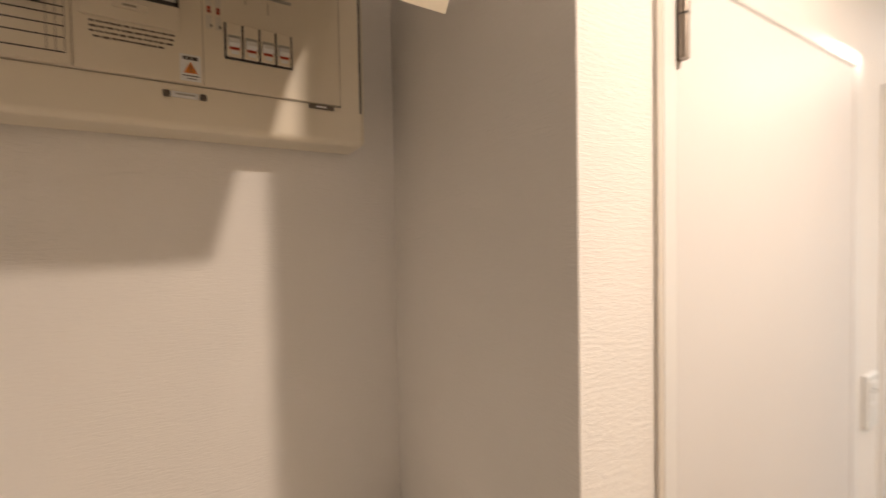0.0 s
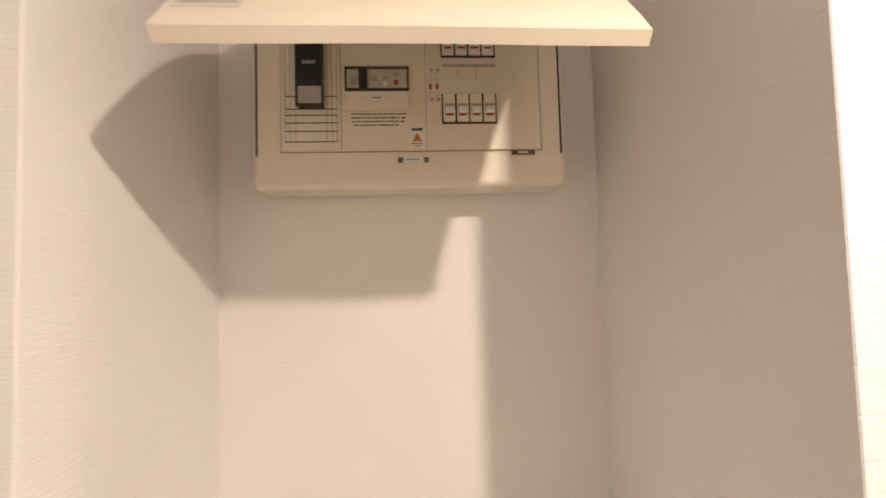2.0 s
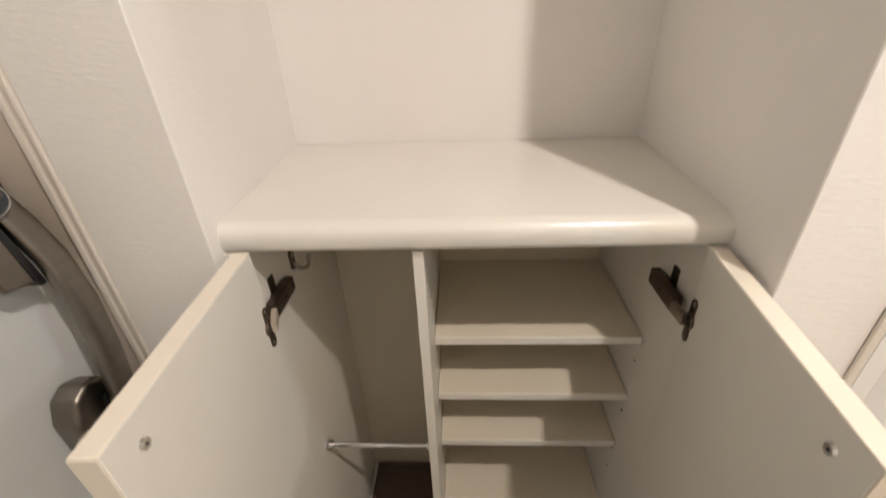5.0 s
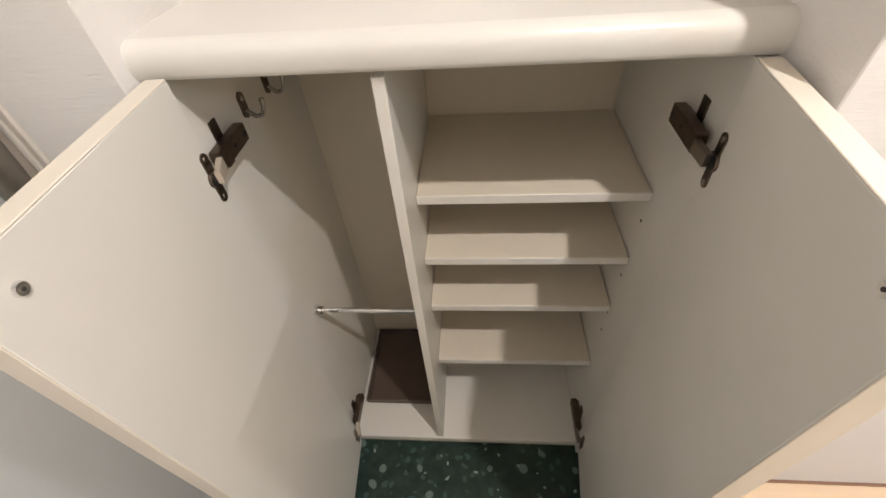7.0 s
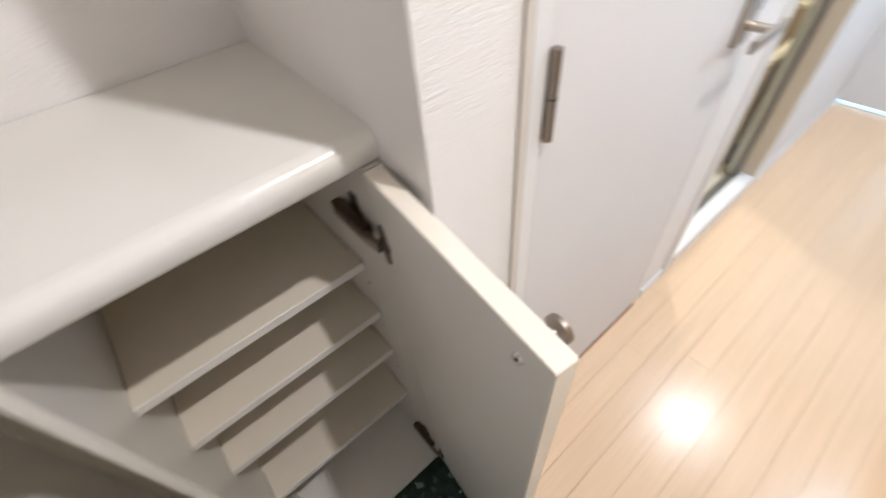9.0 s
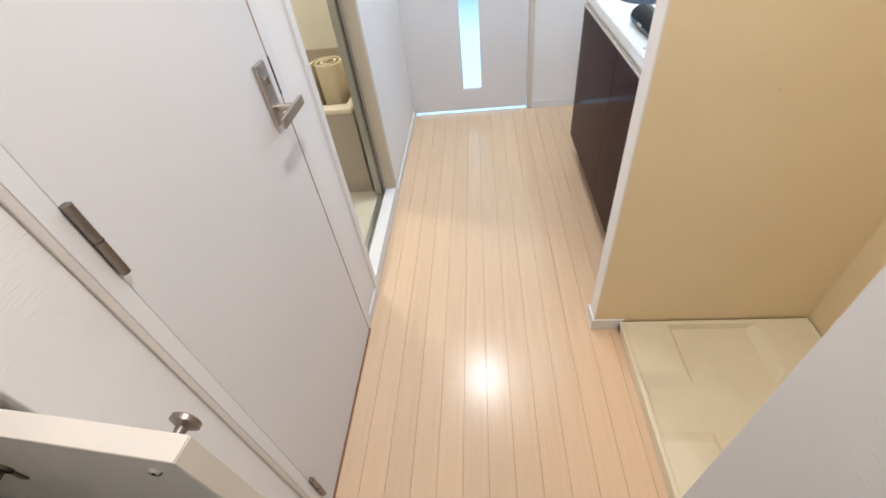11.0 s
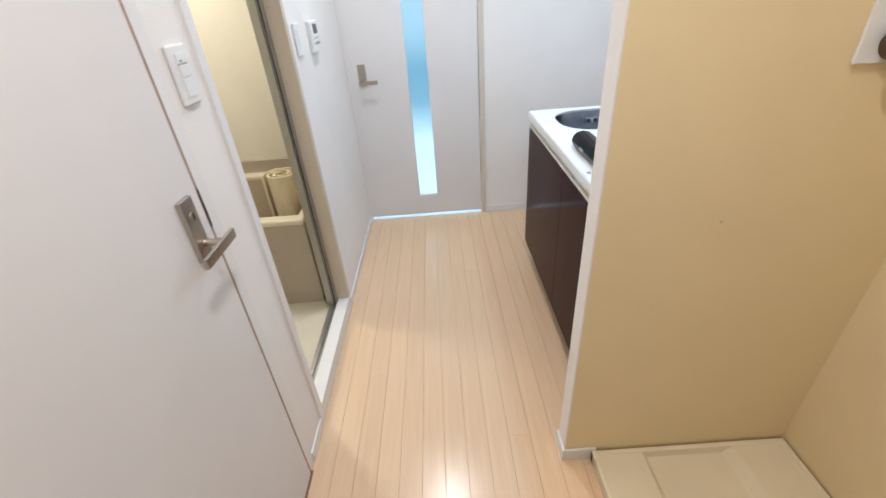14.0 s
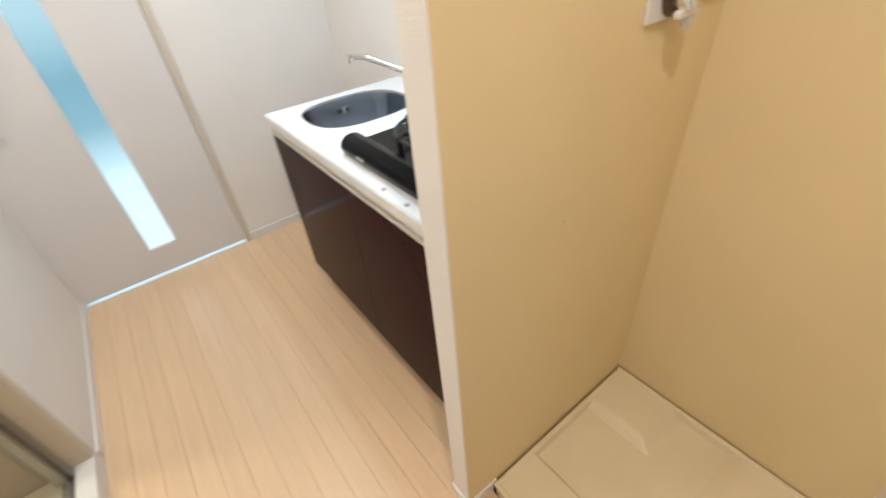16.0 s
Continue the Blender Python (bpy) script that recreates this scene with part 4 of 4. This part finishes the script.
def spiral(c, r0, r1, turns, z0, z1, th):
    bm = bmesh.new()
    n = int(turns * 26)
    prev = None
    for i in range(n + 1):
        a = i / n * turns * 2 * math.pi
        r = r0 + (r1 - r0) * i / n
        groove = -0.0050 if i % 4 == 0 else 0.0
        ring = []
        for rr, z in ((r - th / 2, z0), (r + th / 2 + groove, z0), (r + th / 2 + groove, z1), (r - th / 2, z1)):
            ring.append(bm.verts.new((c[0] + rr * math.cos(a), c[1] + rr * math.sin(a), z)))
        if prev:
            for k in range(4):
                bm.faces.new((prev[k], prev[(k + 1) % 4], ring[(k + 1) % 4], ring[k]))
        else:
            bm.faces.new(ring)
        prev = ring
    bm.faces.new(prev)
    bmesh.ops.recalc_face_normals(bm, faces=list(bm.faces))
    return bm


bathroom()


# ---- wall fittings ----
def wall_fittings():
    s = thing("wall_switch", (1.675, NY, 1.29), "white three-gang wall switch between the doors", "switch")
    part("switch_plate", box(1.628, 1.702, NY - 0.010, NY, 1.232, 1.352, 0.006, 3), M_WHITEPL, s)
    for z0, z1 in ((1.315, 1.335), (1.290, 1.312), (1.250, 1.287)):
        k = part("rocker", box(1.646, 1.684, NY - 0.0135, NY - 0.009, z0, z1, 0.0015), M_WHITEPL, s)
    part("pilot_light", box(1.655, 1.661, NY - 0.0142, NY - 0.013, 1.3185, 1.3215), M_INK, s)
    part("switch_gap", box(1.648, 1.682, NY - 0.0125, NY - 0.0105, 1.3118, 1.3152), M_GREY, s)
    s2 = thing("wall_switch", (2.575, NY, 1.28), "white wall switch plate beside the bathroom opening", "switch")
    part("switch_plate", box(2.540, 2.612, NY - 0.010, NY, 1.222, 1.342, 0.006, 3), M_WHITEPL, s2)
    part("rocker", box(2.558, 2.594, NY - 0.0135, NY - 0.009, 1.245, 1.320, 0.0015), M_WHITEPL, s2)
    r = thing("heater_remote", (2.81, NY, 1.28), "white water-heater wall remote with a dark display", "remote control")
    bodyr = part("remote_body", box(2.755, 2.870, NY - 0.022, NY, 1.212, 1.338, 0.006, 3), M_WHITEPL, r)
    part("display", box(2.778, 2.846, NY - 0.0235, NY - 0.021, 1.286, 1.324, 0.001), M_LCD, r)
    for x in (2.775, 2.808, 2.838):
        part("button", box(x, x + 0.016, NY - 0.025, NY - 0.021, 1.242, 1.254, 0.0015), M_GREY, r)
    part("print", joined(box(2.775, 2.800, NY - 0.0226, NY - 0.0215, 1.266, 1.270), box(2.812, 2.850, NY - 0.0226, NY - 0.0215, 1.266, 1.270)), M_FAINT, r)


wall_fittings()


# ---- washer alcove ----
def frustum(x0, x1, y0, y1, z0, z1, slopes, bev):
    """A raised block with sloping sides; slopes: how far each side runs out at the foot (x0, x1, y0, y1)."""
    bm = bmesh.new()
    a, b, c, d = slopes
    low = [bm.verts.new((x, y, z0)) for x, y in ((x0 - a, y0 - c), (x1 + b, y0 - c), (x1 + b, y1 + d), (x0 - a, y1 + d))]
    high = [bm.verts.new((x, y, z1)) for x, y in ((x0, y0), (x1, y0), (x1, y1), (x0, y1))]
    bm.faces.new(low)
    bm.faces.new(high)
    for k in range(4):
        bm.faces.new((low[k], low[(k + 1) % 4], high[(k + 1) % 4], high[k]))
    bmesh.ops.recalc_face_normals(bm, faces=list(bm.faces))
    edges = [e for e in bm.edges if max(v.co.z for v in e.verts) > z0 + 1e-5]
    bmesh.ops.bevel(bm, geom=edges, offset=bev, segments=4, profile=0.5, affect="EDGES")
    return bm


def washer_pan():
    t = thing("washer_pan", (1.21, -0.70, 0), "ivory plastic washing-machine pan on the alcove floor", "washer pan")
    x0, x1, y0, y1 = 0.890, 1.538, -1.0135, -0.366
    part("tray", box(x0 + 0.006, x1 - 0.006, y0 + 0.006, y1 - 0.006, 0.001, 0.020), M_PAN, t)
    part("rim", joined(frustum(x0, x1, y1 - 0.016, y1, 0.001, 0.046, (0, 0, 0.010, 0), 0.004), frustum(x0, x1, y0, y0 + 0.016, 0.001, 0.046, (0, 0, 0, 0.010), 0.004),
                       frustum(x0, x0 + 0.016, y0, y1, 0.001, 0.0455, (0, 0.010, 0, 0), 0.004), frustum(x1 - 0.016, x1, y0, y1, 0.001, 0.0455, (0.010, 0, 0, 0), 0.004)), M_PAN, t)
    part("foot_pad", frustum(1.327, x1 - 0.010, -0.532, y1 - 0.008, 0.0195, 0.043, (0.040, 0, 0.016, 0), 0.007), M_PAN, t)
    part("foot_pad", frustum(x0 + 0.010, 1.100, -0.532, y1 - 0.008, 0.0195, 0.043, (0, 0.040, 0.016, 0), 0.007), M_PAN, t)
    part("foot_pad", frustum(1.340, x1 - 0.010, y0 + 0.010, -0.835, 0.0195, 0.0425, (0.050, 0, 0, 0.035), 0.009), M_PAN, t)
    part("foot_pad", frustum(x0 + 0.010, 1.090, y0 + 0.010, -0.835, 0.0195, 0.0425, (0, 0.050, 0, 0.035), 0.009), M_PAN, t)


def washer_tap():
    t = thing("washer_tap", (1.545, -0.775, 1.27), "chrome washing-machine tap on a white wall plate", "tap")
    part("wall_plate", box(1.537, 1.545, -0.850, -0.722, 1.234, 1.385, 0.003), M_WHITEPL, t)
    part("collar", tube([(1.537, -0.790, 1.272), (1.527, -0.790, 1.270), (1.520, -0.790, 1.268)], [0.034, 0.033, 0.027], 28), M_BRONZE, t, "dark chrome collar")
    part("valve_body", tube([(1.522, -0.790, 1.268), (1.508, -0.790, 1.263), (1.500, -0.790, 1.250)], [0.019, 0.018, 0.014], 22), M_CHROME, t)
    part("tap_handle", tube([(1.527, -0.785, 1.288), (1.516, -0.785, 1.294), (1.510, -0.785, 1.318), (1.514, -0.785, 1.338), (1.520, -0.785, 1.346)], [0.030, 0.030, 0.022, 0.014, 0.006], 22), M_WHITEPL, t, "white rounded tap handle")
    part("release_clip", oriented((1.512, -0.800, 1.245), (0, 1, 0), (1, 0, 0), (0.032, 0.008, 0.007), 0.004), M_WHITEPL, t)
    part("hose_stopper", tube([(1.512, -0.806, 1.242), (1.512, -0.806, 1.226), (1.512, -0.806, 1.220)], [0.010, 0.011, 0.009], 18), M_WHITEPL, t, "white plastic hose stopper")


def outlet():
    t = thing("wall_outlet", (1.545, -0.93, 1.25), "white wall outlet plate beside the washer tap", "outlet")
    part("outlet_plate", box(1.536, 1.545, -0.968, -0.898, 1.247, 1.367, 0.006, 3), M_WHITEPL, t)
    part("outlet_face", box(1.533, 1.537, -0.952, -0.914, 1.262, 1.352, 0.002), M_WHITEPL, t)


outlet()
washer_pan()
washer_tap()


# ---- kitchen ----
def superellipse(cx, cy, a, b, n, p=3.0):
    out = []
    for i in range(n):
        w = 2 * math.pi * i / n
        c, s = math.cos(w), math.sin(w)
        out.append((cx + a * math.copysign(abs(c) ** (2 / p), c), cy + b * math.copysign(abs(s) ** (2 / p), s)))
    return out


def kitchen():
    K0, K1, KF = 1.618, 2.842, -0.392
    unit = thing("kitchen_base_unit", (2.23, -0.7, 0), "low kitchen base unit with glossy dark walnut doors", "kitchen cabinet")
    part("side_panel", box(K0, K0 + 0.018, BY + 0.004, KF - 0.024, 0.06, 0.826), M_KITCHEN, unit)
    part("side_panel", box(K1 - 0.020, K1 - 0.002, BY + 0.004, KF - 0.024, 0.06, 0.826), M_KITCHEN, unit)
    part("back_panel", box(K0 + 0.018, K1 - 0.020, BY + 0.004, BY + 0.012, 0.116, 0.826), M_KITCHEN, unit)
    part("bottom_board", box(K0 + 0.018, K1 - 0.020, BY + 0.012, KF - 0.024, 0.116, 0.134), M_KITCHEN, unit)
    part("plinth", box(K0, K1 - 0.01, BY + 0.004, KF - 0.060, 0.0, 0.115), M_KITCHEN, unit)
    for a, b in ((1.622, 2.2145), (2.216, 2.838)):
        part("cabinet_door", box(a, b, KF - 0.023, KF - 0.003, 0.120, 0.790, 0.0015), M_KITCHEN, unit)
    part("finger_rail", joined(box(K0, K1, KF - 0.020, KF - 0.001, 0.792, 0.802, 0.002), box(K0, K1, KF - 0.024, KF - 0.012, 0.802, 0.818), box(K0, K1, KF - 0.018, KF - 0.001, 0.818, 0.8255, 0.002)), M_RAIL, unit,
         "aluminium finger rail")
    # worktop with an oval cut-out
    n = 56
    cx, cy, a, b = 2.622, -0.682, 0.172, 0.208
    inner = superellipse(cx, cy, a, b, n, 2.7)
    x0, x1, y0, y1 = K0 - 0.002, K1 + 0.004, BY + 0.002, KF
    bm = bmesh.new()
    outer = []
    for x, y in inner:
        dx, dy = x - cx, y - cy
        k = min([(x1 - cx) / dx if dx > 1e-6 else 1e9, (x0 - cx) / dx if dx < -1e-6 else 1e9, (y1 - cy) / dy if dy > 1e-6 else 1e9, (y0 - cy) / dy if dy < -1e-6 else 1e9])
        outer.append([cx + dx * k, cy + dy * k])
    for qx, qy in ((x0, y0), (x0, y1), (x1, y0), (x1, y1)):
        i = min(range(n), key=lambda i: (outer[i][0] - qx) ** 2 + (outer[i][1] - qy) ** 2)
        outer[i] = [qx, qy]
    zt, zb = 0.866, 0.827
    vi = [bm.verts.new((x, y, zt)) for x, y in inner]
    vo = [bm.verts.new((x, y, zt)) for x, y in outer]
    vd = [bm.verts.new((x, y, zb)) for x, y in outer]
    vj = [bm.verts.new((x, y, zb)) for x, y in inner]
    for i in range(n):
        j = (i + 1) % n
        bm.faces.new((vi[i], vi[j], vo[j], vo[i]))
        bm.faces.new((vo[i], vo[j], vd[j], vd[i]))
        bm.faces.new((vd[i], vd[j], vj[j], vj[i]))
        bm.faces.new((vj[i], vj[j], vi[j], vi[i]))
    bmesh.ops.recalc_face_normals(bm, faces=list(bm.faces))
    top = solid("kitchen_worktop", bm, M_WHITETOP, "glossy white kitchen worktop with an inset sink", "worktop")
    part("front_lip", box(K0 - 0.002, K1 + 0.004, KF, KF + 0.004, 0.829, 0.863, 0.0015), M_WHITETOP, top)
    # sink bowl
    s = thing("sink", (cx, cy, 0.68), "oval brushed stainless steel sink bowl set in the worktop", "sink")
    bm = bmesh.new()
    rings = []
    for k, z in ((1.006, 0.8668), (0.985, 0.8660), (0.968, 0.858), (0.94, 0.80), (0.90, 0.73), (0.82, 0.700), (0.5, 0.690), (0.16, 0.687)):
        rings.append([bm.verts.new((cx + (x - cx) * k, cy + (y - cy) * k, z)) for x, y in inner])
    for r0, r1 in zip(rings, rings[1:]):
        for i in range(n):
            bm.faces.new((r0[i], r0[(i + 1) % n], r1[(i + 1) % n], r1[i]))
    bm.faces.new(rings[-1])
    bmesh.ops.recalc_face_normals(bm, faces=list(bm.faces))
    bmesh.ops.solidify(bm, geom=list(bm.faces), thickness=0.0012)
    part("bowl", bm, M_SINK, s)
    ov = part("overflow", oriented((2.7775, -0.690, 0.815), (0, 1, 0), (1, 0, -0.2), (0.030, 0.002, 0.012), 0.001), M_SINK, s)
    for dy in (-0.0165, 0.0165):
        part("overflow_slot", oriented((2.7758, -0.690 + dy, 0.815), (0, 1, 0), (1, 0, -0.2), (0.0088, 0.0016, 0.0095), 0.0005), M_BLACK, s)
    part("overflow_bar", oriented((2.7756, -0.690, 0.815), (0, 1, 0), (1, 0, -0.2), (0.0045, 0.0022, 0.0095), 0.0008), M_CHROME, s)
    part("drain", disc((cx, cy, 0.686), (0, 0, 1), 0.045, 0.003, 28), M_CHROME, s)
    # tap
    f = thing("kitchen_tap", (2.42, -0.93, 0.866), "chrome single-lever kitchen tap with a swivel spout", "tap")
    part("tap_base", tube([(2.42, -0.935, 0.866), (2.42, -0.935, 0.872), (2.42, -0.935, 0.905), (2.42, -0.935, 0.955), (2.42, -0.935, 0.975)], [0.027, 0.024, 0.022, 0.024, 0.019], 24), M_CHROME, f)
    part("spout", tube([(2.425, -0.925, 0.938), (2.48, -0.873, 0.966), (2.56, -0.795, 1.008), (2.598, -0.759, 1.028), (2.612, -0.745, 1.034), (2.628, -0.730, 1.037), (2.658, -0.702, 1.038)], [0.013, 0.012, 0.011, 0.0105, 0.010, 0.010, 0.010], 18), M_CHROME, f)
    part("spout_tip", tube([(2.654, -0.706, 1.045), (2.658, -0.700, 1.018)], [0.011, 0.012], 18), M_CHROME, f)
    part("lever", tube([(2.42, -0.935, 0.972), (2.42, -0.930, 1.0), (2.44, -0.90, 1.02), (2.47, -0.86, 1.028)], [0.015, 0.012, 0.009, 0.008], 16), M_CHROME, f)
    # gas stove
    g = thing("gas_stove", (2.03, -0.68, 0.866), "black single-burner gas stove with a rounded front panel", "stove")
    prof = [(-0.440, 0.868), (-0.432, 0.890), (-0.438, 0.908), (-0.452, 0.920), (-0.472, 0.925), (-0.496, 0.920), (-0.512, 0.904), (-0.516, 0.868)]
    fp = part("front_panel", prism(prof, "x", 1.760, 2.268, 0.004, 3), M_STOVE, g, "black rounded stove front panel")
    part("panel_mark", oriented((2.145, -0.4305, 0.892), (1, 0, 0), (0, 1, 0.4), (0.020, 0.0012, 0.003)), M_GREY, fp)
    part("hob", box(1.76, 2.300, -0.93, -0.508, 0.867, 0.882, 0.004), M_STOVE, g)
    part("burner_cap", tube([(2.06, -0.70, 0.882), (2.06, -0.70, 0.898), (2.06, -0.70, 0.905)], [0.052, 0.050, 0.040], 28), M_IRON, g)
    for i in range(6):
        w = i * math.pi / 3 + 0.3
        c, sn = math.cos(w), math.sin(w)
        part("grate_finger", tube([(2.06 + 0.165 * c, -0.70 + 0.165 * sn, 0.883), (2.06 + 0.165 * c, -0.70 + 0.165 * sn, 0.936), (2.06 + 0.155 * c, -0.70 + 0.155 * sn, 0.944), (2.06 + 0.06 * c, -0.70 + 0.06 * sn, 0.944)],
                                  0.0085, 8), M_IRON, g)
    part("grate_ring", tube([(2.06 + 0.165 * math.cos(w * math.pi / 16), -0.70 + 0.165 * math.sin(w * math.pi / 16), 0.930) for w in range(33)], 0.006, 8, False), M_IRON, g)
    for x in (1.99, 1.883):
        solid("worktop_clip", disc((x, -0.410, 0.866), (0, 0, 1), 0.007, 0.0025, 16), M_GREY, "small grey stud on the worktop edge", "stud")


M_WHITETOP = material("white_worktop", (0.82, 0.83, 0.83), 0.14, 0, 0.01, 6)
kitchen()
solid("screw_cap", disc((1.545, -0.57, 0.905), (-1, 0, 0), 0.0035, 0.0012, 12), M_CASING, "tiny beige screw cap in the partition", "screw cap")

# ---- boards of the floor ----
floor_boards()
